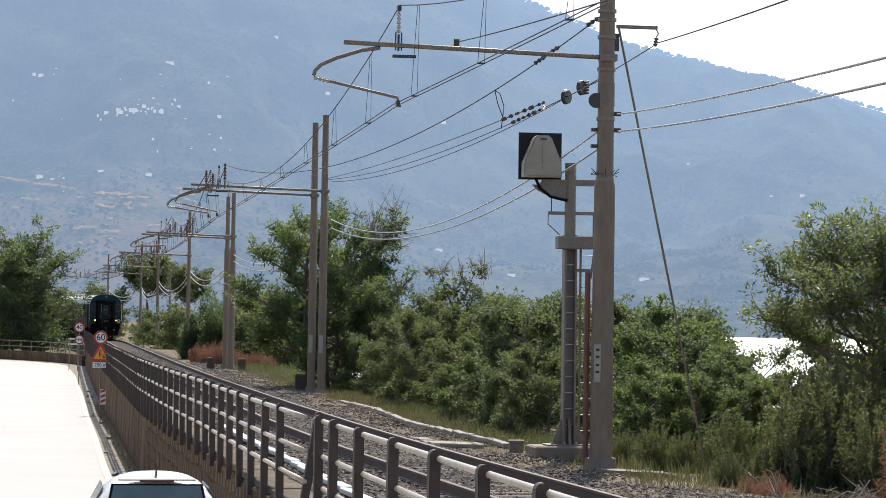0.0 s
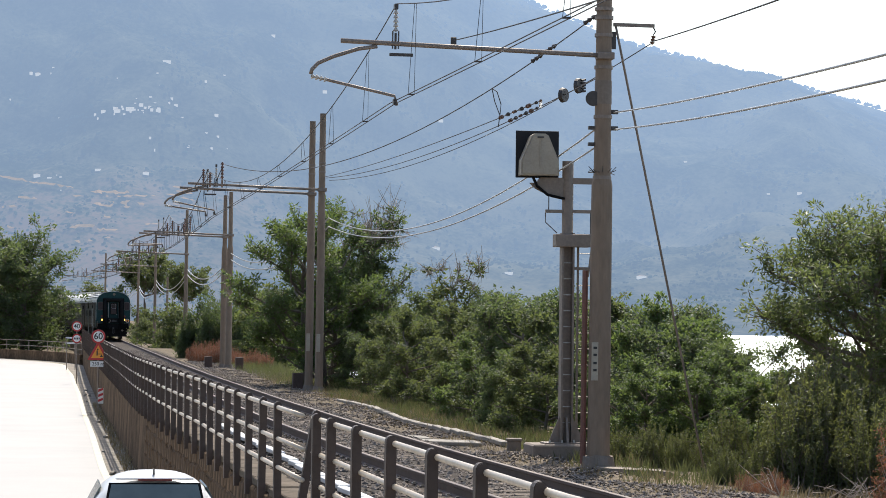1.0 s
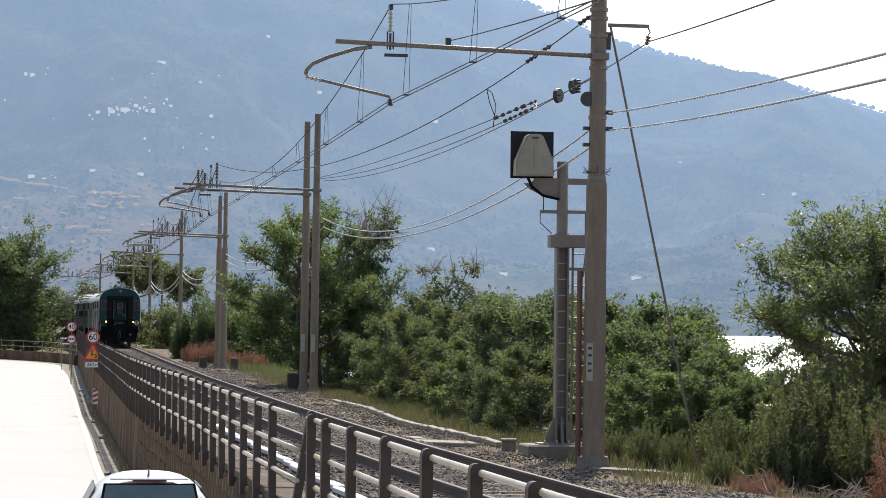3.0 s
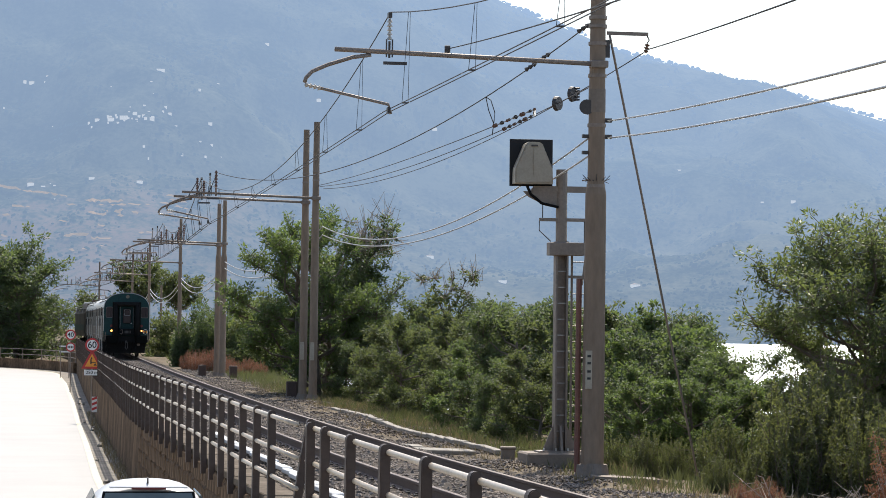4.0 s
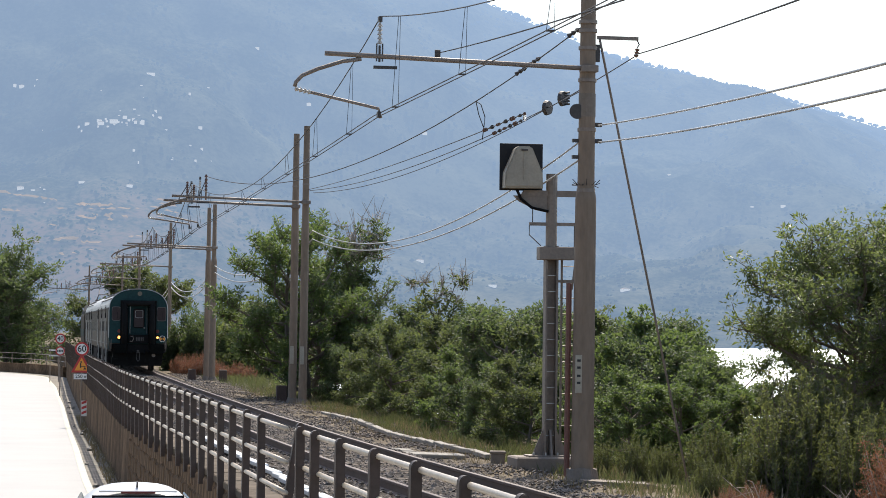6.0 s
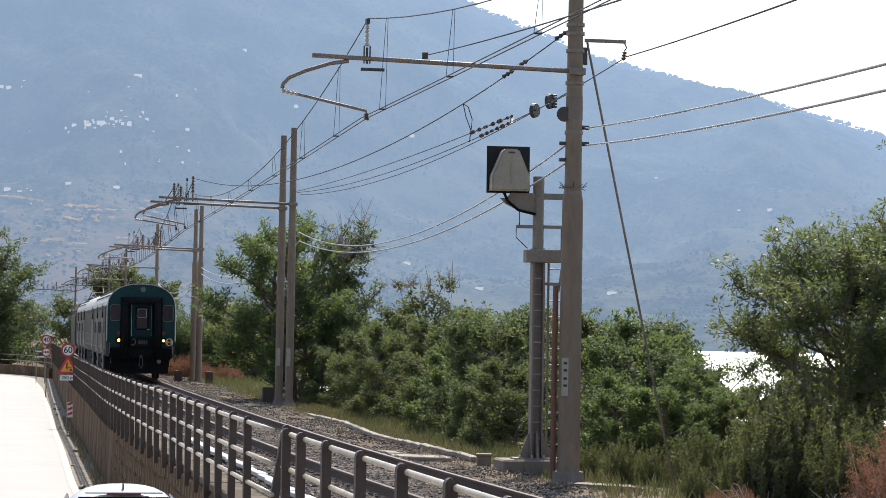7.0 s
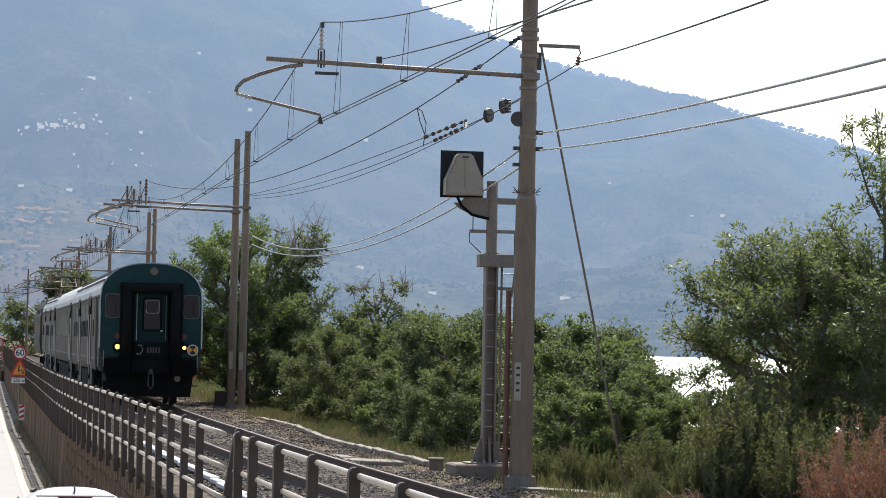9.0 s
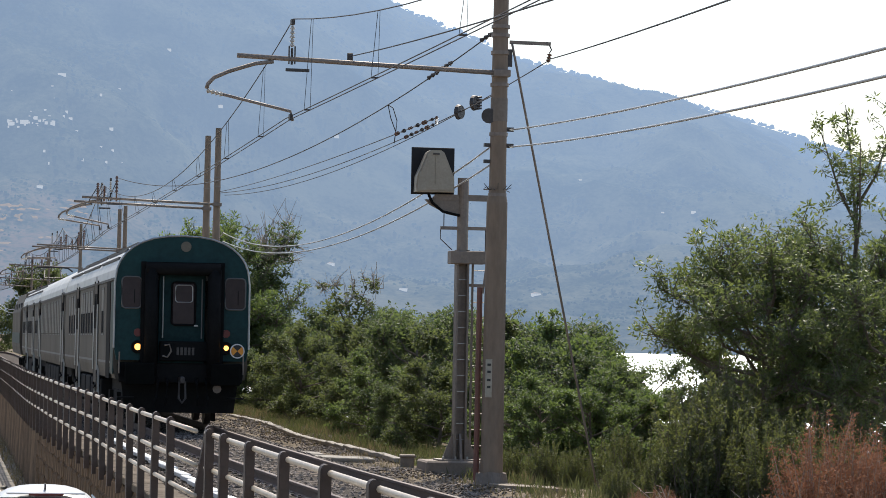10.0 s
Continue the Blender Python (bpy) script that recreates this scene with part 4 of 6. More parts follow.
# ---- the signal ----
def build_signal():
    t = thing("railway_signal", (2.33, 52.2, -0.4), "railway signal seen from behind on a steel post with ladder", "signal", rz=heading(52))
    for x in (-0.10, 0.10):
        part("post_channel", box(B(), x, 0, 2.0, 0.035, 0.24, 4.0), GALV, t)
    part("post_web", box(B(), 0, 0.05, 2.05, 0.18, 0.02, 4.1), GALV, t)
    part("post_tube", rod(B(), (0, 0, 3.8), (0, 0, 5.33), 0.105, None, 14), GALV, t, smooth=False)
    for z in np.arange(0.5, 4.0, 0.295):
        part("lattice_bar", box(B(), 0, -0.03, z, 0.17, 0.03, 0.014), ALU, t)
    bm = extrude(B(), [(-0.38, 0), (0.42, 0), (0.12, 0.62), (-0.12, 0.62)], -0.012, 0.012)
    extrude(bm, [(-0.3, 0), (0.3, 0), (0.1, 0.6), (-0.1, 0.6)], -0.02, 0.02, pose(0, 0, 0, 0, 0, 90))
    part("base_gusset", bm, GALV, t)
    part("plinth", box(B(), 0.0, 0.1, -0.1, 1.35, 1.0, 0.42, bevel=0.03), CONCRETE, t, "concrete plinth")
    part("base_plate", box(B(), 0, 0, 0.125, 0.86, 0.5, 0.03), GALV, t)
    for x in (-0.33, -0.1, 0.12, 0.33):
        part("bolt", rod(B(), (x, -0.2, 0.13), (x, -0.2, 0.19), 0.02, seg=6), ALU, t)
    # ladder
    for x in (0.27, 0.60):
        part("ladder_rail", box(B(), x - 0.04, 0.12, 1.95, 0.04, 0.02, 3.9), GALV, t)
    for z in np.arange(0.38, 3.9, 0.295):
        part("rung", rod(B(), (0.23, 0.12, z), (0.56, 0.12, z), 0.009, seg=6), GALV, t)
    bm = rod(B(), (0.42, 0.1, 3.2), (0.50, 0.1, 3.85), 0.02)
    box(bm, 0.3, 0.05, 3.35, 0.34, 0.05, 0.05)
    part("brace", bm, GALV, t)
    # brackets and boxes
    part("cable_box", box(B(), 0.08, -0.02, 3.86, 0.66, 0.3, 0.24, bevel=0.01), GALV, t)
    part("top_bracket", extrude(B(), [(-0.62, -0.06), (0.47, -0.06), (0.47, 0.05), (-0.52, 0.05)], -0.06, 0.06, pose(0, 0, 4.97)), GALV, t)
    part("head_bracket", extrude(B(), [(-0.72, 0.02), (0, 0.02), (0, -0.3), (-0.3, -0.24), (-0.62, -0.08)], -0.05, 0.05, pose(0, 0, 4.9)), GALV, t)
    part("lower_bracket", box(B(), 0.03, -0.02, 4.40, 0.9, 0.07, 0.06), GALV, t)
    part("wire_stay", tube(B(), [(-0.42, -0.02, 4.37), (-0.42, -0.02, 4.2), (-0.2, -0.02, 4.0)], 0.01, 5), DARKST, t)
    part("stay_rod", rod(B(), (-0.36, -0.02, 4.4), (-0.36, -0.02, 4.93), 0.01, seg=5), DARKST, t)
    part("stay_rod", rod(B(), (0.43, -0.02, 3.95), (0.43, -0.02, 4.4), 0.01, seg=5), DARKST, t)
    part("signal_cable", tube(B(), [(-0.68, -0.1, 5.03), (-0.6, -0.1, 4.86), (-0.4, -0.1, 4.7), (-0.08, -0.1, 4.63)], 0.028, 6), RUBBER, t)
    part("backboard", box(B(), -0.57, 0.06, 5.45, 0.81, 0.025, 0.87, bevel=0.006), SIGBLK, t, "square black backboard")
    bm = extrude(B(), [(-0.36, -0.40), (0.36, -0.40), (0.35, -0.12), (0.16, 0.33), (0.10, 0.37), (-0.10, 0.37), (-0.16, 0.33), (-0.35, -0.12)], -0.25, 0.03, pose(-0.57, 0, 5.45))
    bmesh.ops.bevel(bm, geom=[e for e in bm.edges if abs(e.verts[0].co.y - e.verts[1].co.y) < 0.01 and e.verts[0].co.y < 0], offset=0.03, segments=2, affect="EDGES")
    part("lamp_housing", bm, SIGHOOD, t, "beige bell-shaped lamp housing")
    part("housing_lid", box(B(), -0.57, -0.262, 5.45, 0.02, 0.012, 0.5), SIGHOOD, t)
    part("latch", box(B(), -0.57, -0.27, 5.75, 0.12, 0.02, 0.03), DARKST, t)
    bm = box(B(), 0, 0, 0, 0.26, 0.3, 0.26, bevel=0.02)
    box(bm, 0, 0, 0.15, 0.3, 0.34, 0.05, bevel=0.01)
    tagged(part("cable_pit", bm, CONCRETE, None), "small concrete cable marker with a pale cap", "marker").matrix_world = pose(1.43, 54.0, -0.45)


# ---- the train ----
def coach_outline(w=1.4125, z0=0.98, zs=3.08, top=4.0):
    pts = [(w * 0.96, z0), (w, z0 + 0.25), (w, zs - 0.12), (w * 0.992, zs)]
    for a in np.linspace(12, 168, 15):
        c, s = math.cos(radians(a)), math.sin(radians(a))
        pts.append((w * 0.99 * math.copysign(abs(c) ** 0.82, c), zs + (top - zs) * s ** 0.95))
    pts += [(-w * 0.992, zs), (-w, zs - 0.12), (-w, z0 + 0.25), (-w * 0.96, z0)]
    return pts


def side_window(parent, x, y, z0, z1, w, me):
    o = part("window", me["frame"], None, parent)
    o.location = (x, y, (z0 + z1) / 2)
    for k in ("upper_pane", "lower_pane"):
        q = part(k, me[k], None, o)
    return o


def window_meshes(w, h, lower=None):
    out = {}
    bm = B()
    for s in (-1, 1):
        box(bm, 0, s * (w / 2 + 0.015), 0, 0.014, 0.03, h + 0.06)
        box(bm, 0, 0, s * (h / 2 + 0.015), 0.014, w, 0.03)
    box(bm, 0, 0, 0.02, 0.014, w, 0.03)
    out["frame"] = mesh_of(bm, "window_frame", ALUG)
    out["upper_pane"] = mesh_of(box(B(), 0, 0, h * 0.26, 0.012, w, h * 0.46), "upper_pane", GLASSG)
    out["lower_pane"] = mesh_of(box(B(), 0, 0, -h * 0.23, 0.010, w, h * 0.50), "lower_pane", lower or GLASSD)
    return out


def bogie(parent, y):
    b = B()
    box(b, 0, y, 0.62, 2.1, 3.0, 0.3, bevel=0.03)
    for s in (-1, 1):
        box(b, s * 1.05, y, 0.58, 0.14, 3.4, 0.24)
        for k in (-1.3, 1.3):
            box(b, s * 1.1, y + k, 0.5, 0.22, 0.34, 0.34)
    o = part("bogie", b, UNDERM, parent)
    for k in (-1.3, 1.3):
        for s in (-0.75, 0.75):
            w = rod(B(), (s - 0.065, y + k, 0.46), (s + 0.065, y + k, 0.46), 0.46, None, 24)
            part("wheel", w, DARKST, o)


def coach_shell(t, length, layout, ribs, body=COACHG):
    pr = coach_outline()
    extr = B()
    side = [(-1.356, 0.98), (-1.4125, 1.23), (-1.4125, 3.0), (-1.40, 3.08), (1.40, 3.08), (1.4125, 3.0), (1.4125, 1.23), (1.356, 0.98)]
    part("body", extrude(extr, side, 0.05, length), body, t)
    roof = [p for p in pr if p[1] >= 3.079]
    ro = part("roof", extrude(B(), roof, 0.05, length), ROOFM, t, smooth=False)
    part("gutter", box(box(B(), -1.415, length / 2, 3.08, 0.035, length - 0.1, 0.05), 1.415, length / 2, 3.08, 0.035, length - 0.1, 0.05), RIBM, t)
    if ribs:
        for a in (28, 42, 56, 72, 108, 124, 138, 152):
            c, s = math.cos(radians(a)), math.sin(radians(a))
            x, z = 1.4 * math.copysign(abs(c) ** 0.82, c), 3.08 + 0.92 * s ** 0.95
            for y0, y1 in ((0.8, length * 0.33 - 0.6), (length * 0.33 + 0.2, length * 0.68 - 0.4), (length * 0.68 + 0.4, length - 0.8)):
                part("roof_rib", box(B(), x, (y0 + y1) / 2, z + 0.006, 0.06, y1 - y0, 0.05), RIBM, ro)
    else:
        for y in np.arange(2.5, length - 1, 3.3):
            part("roof_vent", box(B(), 0, y, 4.1, 0.5, 0.6, 0.12, bevel=0.03), ROOFM, ro)
    part("lower_band", box(box(B(), -1.414, length / 2, 1.32, 0.012, length - 0.3, 0.05), 1.414, length / 2, 1.32, 0.012, length - 0.3, 0.05), ALUG, t)
    for kind, y in layout:
        if kind == "door":
            d = part("door", box(B(), -1.412, y, 1.95, 0.05, 1.2, 2.3, bevel=0.01), body, t)
            part("door_gap", box(box(B(), -1.43, y - 0.62, 1.9, 0.03, 0.05, 2.5), -1.43, y + 0.62, 1.9, 0.03, 0.05, 2.5), RUBBER, d)
            for k in (-0.3, 0.3):
                part("door_glass", box(B(), -1.44, y + k, 2.45, 0.012, 0.36, 0.8), GLASSD, d)
            part("step", box(box(B(), -1.36, y, 0.72, 0.25, 1.1, 0.04), -1.36, y, 0.45, 0.25, 1.1, 0.04), UNDERM, t)
            for k in (-0.72, 0.72):
                part("handrail", rod(B(), (-1.44, y + k, 1.1), (-1.44, y + k, 2.6), 0.02), ALU, t)
                part("step_hanger", box(B(), -1.40, y + k, 0.78, 0.05, 0.08, 0.85), ALU, t)
            part("door_lamp", box(B(), -1.44, y, 3.2, 0.05, 0.12, 0.1), WHITEP, t)
        elif kind == "cabdoor":
            part("cab_door", box(B(), -1.414, y, 2.02, 0.02, 1.3, 2.1), RUBBER, t)
        else:
            side_window(t, -1.417, y, 1.93, 2.93, 1.1 if kind == "wide" else 0.75, {"wide": WM, "narrow": WN, "shut": WS}[kind])
    part("underframe", box(B(), 0, length / 2, 0.78, 2.2, length - 0.6, 0.5), UNDERM, t)
    for k in range(5):
        part("equipment_box", box(B(), -0.95, length * 0.28 + k * 2.35, 0.60, 0.8, 2.0, 0.62, bevel=0.03), UNDERM, t)
    bogie(t, 3.3)
    bogie(t, length - 3.3)
    part("gangway", box(B(), 0, length + 0.17, 2.2, 1.5, 0.3, 2.3), RUBBER, t)


WM, WN, WS = window_meshes(1.1, 1.0), window_meshes(0.75, 1.0), window_meshes(0.7, 1.0, GLASSG)


def round_loop(cx, cz, w, h, r, y):
    """A closed ring with rounded corners in an upright plane."""
    pts = []
    for k, (sx, sz) in enumerate(((1, 1), (-1, 1), (-1, -1), (1, -1))):
        for j in range(5):
            a = math.radians(90 * k + 22.5 * j)
            pts.append((cx + sx * (w / 2 - r) + r * math.cos(a), y, cz + sz * (h / 2 - r) + r * math.sin(a)))
    return pts + pts[:1]


def build_lead_coach():
    t = thing("driving_coach", (0, 0, 0), "grey coach with a dark teal driving end and lit headlamps", "train coach", "train")
    coach_shell(t, 23.0, [("cabdoor", 1.95), ("narrow", 4.1), ("door", 6.5), ("narrow", 8.6), ("narrow", 9.8), ("narrow", 11.0), ("narrow", 12.2), ("narrow", 13.3),
                          ("door", 15.2), ("narrow", 17.2), ("narrow", 18.6), ("narrow", 20.0)], True)
    # the driving end: a frame of plate round the gangway recess
    pr = coach_outline(1.4125, 1.38)
    bm = B()
    out = pr[:]
    right = [p for p in out if p[0] >= 0]
    left = [p for p in out if p[0] < 0]
    top = max(out, key=lambda p: p[1])
    for pts in ((right + [(0, top[1]), (0, 3.38), (0.82, 3.38), (0.82, 1.38)]), ([(0, top[1])] + left + [(-0.82, 1.38), (-0.82, 3.38), (0, 3.38)])):
        uniq = []
        for p in pts:
            if not uniq or (abs(p[0] - uniq[-1][0]) + abs(p[1] - uniq[-1][1])) > 1e-4:
                uniq.append(p)
        extrude(bm, uniq, -0.12, 0.048)
    end = part("end_wall", bm, TEAL, t, "dark teal end wall")
    part("teal_corner", box(B(), -1.412, 0.55, 2.05, 0.024, 0.98, 1.94), TEAL, t)
    # bright bead added along the edge to stand in for the sun's rim light
    rim = tube(B(), [(x * 1.004, -0.12, z + 0.004) for x, z in pr if z > 1.5], 0.022, 6)
    part("sun_rim_bead", rim, ALU, t)
    part("gangway_back", box(B(), 0, 0.06, 2.3, 1.7, 0.02, 2.3), RUBBER, t)
    # rubber tubes of the gangway
    for s in (-1, 1):
        part("gangway_tube", tube(B(), [(s * 0.66, -0.3, 1.05), (s * 0.66, -0.3, 3.3)], 0.14, 12), RUBBER, t, smooth=True)
        part("gangway_jamb", box(B(), s * 0.82, -0.1, 2.3, 0.10, 0.3, 2.3), RUBBER, t)
    part("gangway_tube", tube(B(), [(-0.78, -0.3, 3.30), (0.78, -0.3, 3.30)], 0.13, 12), RUBBER, t, smooth=True)
    part("gangway_lintel", box(B(), 0, -0.1, 3.40, 1.75, 0.35, 0.09), RUBBER, t)
    door = part("gangway_door", box(B(), 0.0, -0.03, 2.2, 0.98, 0.06, 2.12, bevel=0.01), TEALD, t)
    bm = B()
    box(bm, 0.03, -0.075, 2.58, 0.46, 0.03, 0.86, bevel=0.012)
    part("door_window", bm, GLASSR, door)
    bm = B()
    tube(bm, round_loop(0.04, 2.79, 0.36, 0.36, 0.06, -0.095), 0.012, 6)
    part("inner_frame", bm, ALU, door)
    part("rubber_seal", tube(B(), round_loop(0.03, 2.58, 0.50, 0.90, 0.08, -0.085), 0.022, 6), RUBBER, door)
    part("door_handrail", rod(B(), (-0.40, -0.1, 1.85), (-0.40, -0.1, 3.15), 0.016), ALU, door)
    part("door_handrail", rod(B(), (0.42, -0.1, 1.85), (0.42, -0.1, 3.1), 0.016), ALUG, door)
    part("door_handle", box(B(), 0.3, -0.09, 2.12, 0.08, 0.03, 0.03), ALU, door)
    part("drop_plate", box(B(), 0.06, -0.16, 1.58, 1.05, 0.08, 0.42, bevel=0.02), RUBBER, t)
    bm = B()
    for k, x in enumerate((-0.2, -0.12, -0.04, 0.04, 0.12)):
        box(bm, x + 0.12, -0.205, 1.58, 0.05, 0.01, 0.16)
    part("number_bars", bm, DARKST, t)
    part("hose_loop", tube(B(), [(-0.36, -0.22, 1.7), (-0.26, -0.24, 1.72), (-0.22, -0.24, 1.58), (-0.3, -0.24, 1.45), (-0.4, -0.22, 1.48)], 0.022), GALV, t)
    for s, x0, x1 in ((-1, -1.27, -0.86), (1, 0.90, 1.33)):
        w = part("cab_window", box(B(), (x0 + x1) / 2, -0.13, 2.80, x1 - x0, 0.02, 0.64, bevel=0.008), GLASSR, t)
        bm = B()
        tube(bm, round_loop((x0 + x1) / 2, 2.80, x1 - x0, 0.66, 0.09, -0.14), 0.017, 6)
        part("window_frame", bm, ALUG, w)
        part("wiper", box(B(), (x0 + x1) / 2 + 0.06, -0.15, 2.72, 0.012, 0.012, 0.3, pose(0, 0, 0, 0, 0, 0)), RUBBER, w)
    for x in (-0.92, 0.935):
        h = part("headlamp", rod(B(), (x, -0.20, 1.66), (x, -0.1, 1.66), 0.13, 0.14, 18), RUBBER, t)
        part("lens", rod(B(), (x, -0.212, 1.66), (x, -0.19, 1.66), 0.068 if x < 0 else 0.052, None, 16), LAMPON, h, "lit amber lens")
        part("tail_lens", rod(B(), (x, -0.15, 1.96), (x, -0.1, 1.96), 0.085, None, 16), LAMPOFF, h)
    disc = part("tail_disc", rod(B(), (1.17, -0.22, 1.60), (1.17, -0.205, 1.60), 0.155, None, 24), WHITEP, t, "round tail disc in orange and black quarters")
    for k in range(4):
        bm = B()
        c = bm.verts.new((1.17, -0.228, 1.60))
        arc = [bm.verts.new((1.17 + 0.13 * math.cos(radians(45 + 90 * k + a)), -0.228, 1.60 + 0.13 * math.sin(radians(45 + 90 * k + a)))) for a in np.linspace(0, 90, 8)]
        for a, b in zip(arc, arc[1:]):
            bm.faces.new((c, a, b))
        part("quarter", bm, YELP if k % 2 else BLACKP, disc)
    part("emblem", rod(B(), (0.06, -0.14, 3.78), (0.06, -0.12, 3.78), 0.11, None, 20), CREST, t)
    # below the floor: beam, buffers, coupling, rail guards
    part("buffer_beam", box(B(), 0, 0.0, 1.12, 2.6, 0.2, 0.42, bevel=0.02), UNDERM, t)
    for x in (-0.87, 0.87):
        b = part("buffer", rod(B(), (x, -0.55, 1.02), (x, -0.1, 1.02), 0.10, 0.12, 16), UNDERM, t)
        part("buffer_plate", box(B(), x * 1.03, -0.58, 1.10, 0.62, 0.05, 0.46, bevel=0.02), BUFM, b)
    part("worn_plate", rod(B(), (0.75, -0.30, 0.80), (0.75, -0.28, 0.80), 0.09, None, 18), GALV, t)
    # dark sheet added below the beam in place of the underfloor shade
    part("underfloor_shade_sheet", extrude(B(), [(-1.25, 1.1), (1.25, 1.1), (1.15, 0.28), (-1.15, 0.28)], 0.15, 0.25), UNDERM, t)
    part("coupling_hook", box(B(), 0, -0.35, 0.98, 0.1, 0.5, 0.14, bevel=0.02), DARKST, t)
    part("coupling_link", tube(B(), [(-0.06, -0.5, 0.95), (-0.07, -0.52, 0.6), (0, -0.52, 0.5), (0.07, -0.52, 0.6), (0.06, -0.5, 0.95)], 0.025), DARKST, t)
    for x in (-0.5, -0.3, 0.32, 0.52):
        part("brake_hose", tube(B(), [(x, -0.15, 1.0), (x, -0.35, 0.9), (x * 1.05, -0.38, 0.6), (x * 1.1, -0.3, 0.45)], 0.03), RUBBER, t)
    for s in (-1, 1):
        part("end_skirt", extrude(B(), [(s * 0.62, 1.3), (s * 1.33, 1.3), (s * 1.3, 1.0), (s * 0.8, 0.98)], -0.10, 0.0), UNDERM, t)
        part("rail_guard", box(B(), s * 0.75, 0.5, 0.35, 0.1, 0.05, 0.5), UNDERM, t)
        part("shunter_step", box(B(), s * 1.15, -0.1, 0.6, 0.35, 0.25, 0.03), UNDERM, t)
        part("corner_handrail", rod(B(), (s * 1.30, -0.2, 1.1), (s * 1.30, -0.2, 1.55), 0.015), GALV, t)
    return t


def build_coach(layout, ribs, label):
    t = thing("passenger_coach", (0, 0, 0), label, "train coach", "train")
    coach_shell(t, 23.0, layout, ribs)
    return t


def build_loco():
    t = thing("electric_locomotive", (0, 0, 0), "grey electric locomotive with a raised pantograph at the rear", "locomotive", "train")
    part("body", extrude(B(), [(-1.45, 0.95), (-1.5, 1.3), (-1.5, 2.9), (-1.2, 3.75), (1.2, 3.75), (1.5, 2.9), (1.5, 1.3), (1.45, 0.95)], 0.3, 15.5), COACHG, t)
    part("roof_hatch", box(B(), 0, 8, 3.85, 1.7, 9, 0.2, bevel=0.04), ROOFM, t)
    part("side_band", box(B(), -1.505, 8, 1.7, 0.02, 14, 0.5), TEAL, t)
    for y in (2.0, 6.0, 9.0, 12.0):
        part("side_grille", box(B(), -1.41, y, 3.1, 0.1, 1.6, 0.4), RIBM, t)
    for y in (4.0, 11.5):
        bogie(t, y)
    p = part("pantograph", box(B(), 0, 3.2, 4.05, 1.3, 1.6, 0.06), DARKST, t)
    bm = B()
    for s in (-1, 1):
        rod(bm, (s * 0.55, 3.9, 4.08), (s * 0.40, 2.3, 4.5), 0.035)
        rod(bm, (s * 0.40, 2.3, 4.5), (s * 0.35, 3.3, 4.98), 0.03)
    rod(bm, (-0.4, 2.3, 4.5), (0.4, 2.3, 4.5), 0.03)
    part("arm", bm, DARKST, p)
    for y in (3.15, 3.45):
        part("collector_bow", tube(B(), [(-0.95, y, 4.82), (-0.72, y, 4.99), (0, y, 5.02), (0.72, y, 4.99), (0.95, y, 4.82)], 0.035), DARKST, p)
    for x, y in ((-0.5, 2.2), (0.5, 2.2), (-0.5, 4.2), (0.5, 4.2), (0.3, 6.5), (-0.3, 8.0)):
        part("roof_insulator", insulator(B(), (x, y, 3.85), (x, y, 4.15), 0.09, 4), PORC, t)
    part("roof_busbar", rod(B(), (0.3, 4.5, 4.2), (0.3, 10, 4.2), 0.02), WIREM, t)
    return t


# ---- road signs and the car ----
def sign_text(s, size, at, parent, material):
    cu = bpy.data.curves.new("lettering", "FONT")
    cu.body, cu.size, cu.align_x, cu.align_y, cu.extrude = s, size, "CENTER", "CENTER", 0.002
    cu.offset = size * 0.012
    o = new("lettering", cu)
    cu.materials.append(material)
    o.parent = parent
    o.matrix_local = pose(*at, 90)
    return o


def round_sign(t, z, r, text, size):
    d = part("disc", rod(B(), (0, -0.05, z), (0, -0.035, z), r, None, 28), REDP, t, "red-rimmed round plate")
    part("face", rod(B(), (0, -0.056, z), (0, -0.048, z), r * 0.74, None, 28), WHITEP, d)
    if text:
        sign_text(text, size, (0, -0.06, z - 0.0), d, BLACKP)
    else:
        bm = B()
        for k in range(4):
            box(bm, (k - 1.5) * 0.09, -0.059, z, 0.06, 0.006, 0.11)
        part("lettering_bars", bm, BLACKP, d)


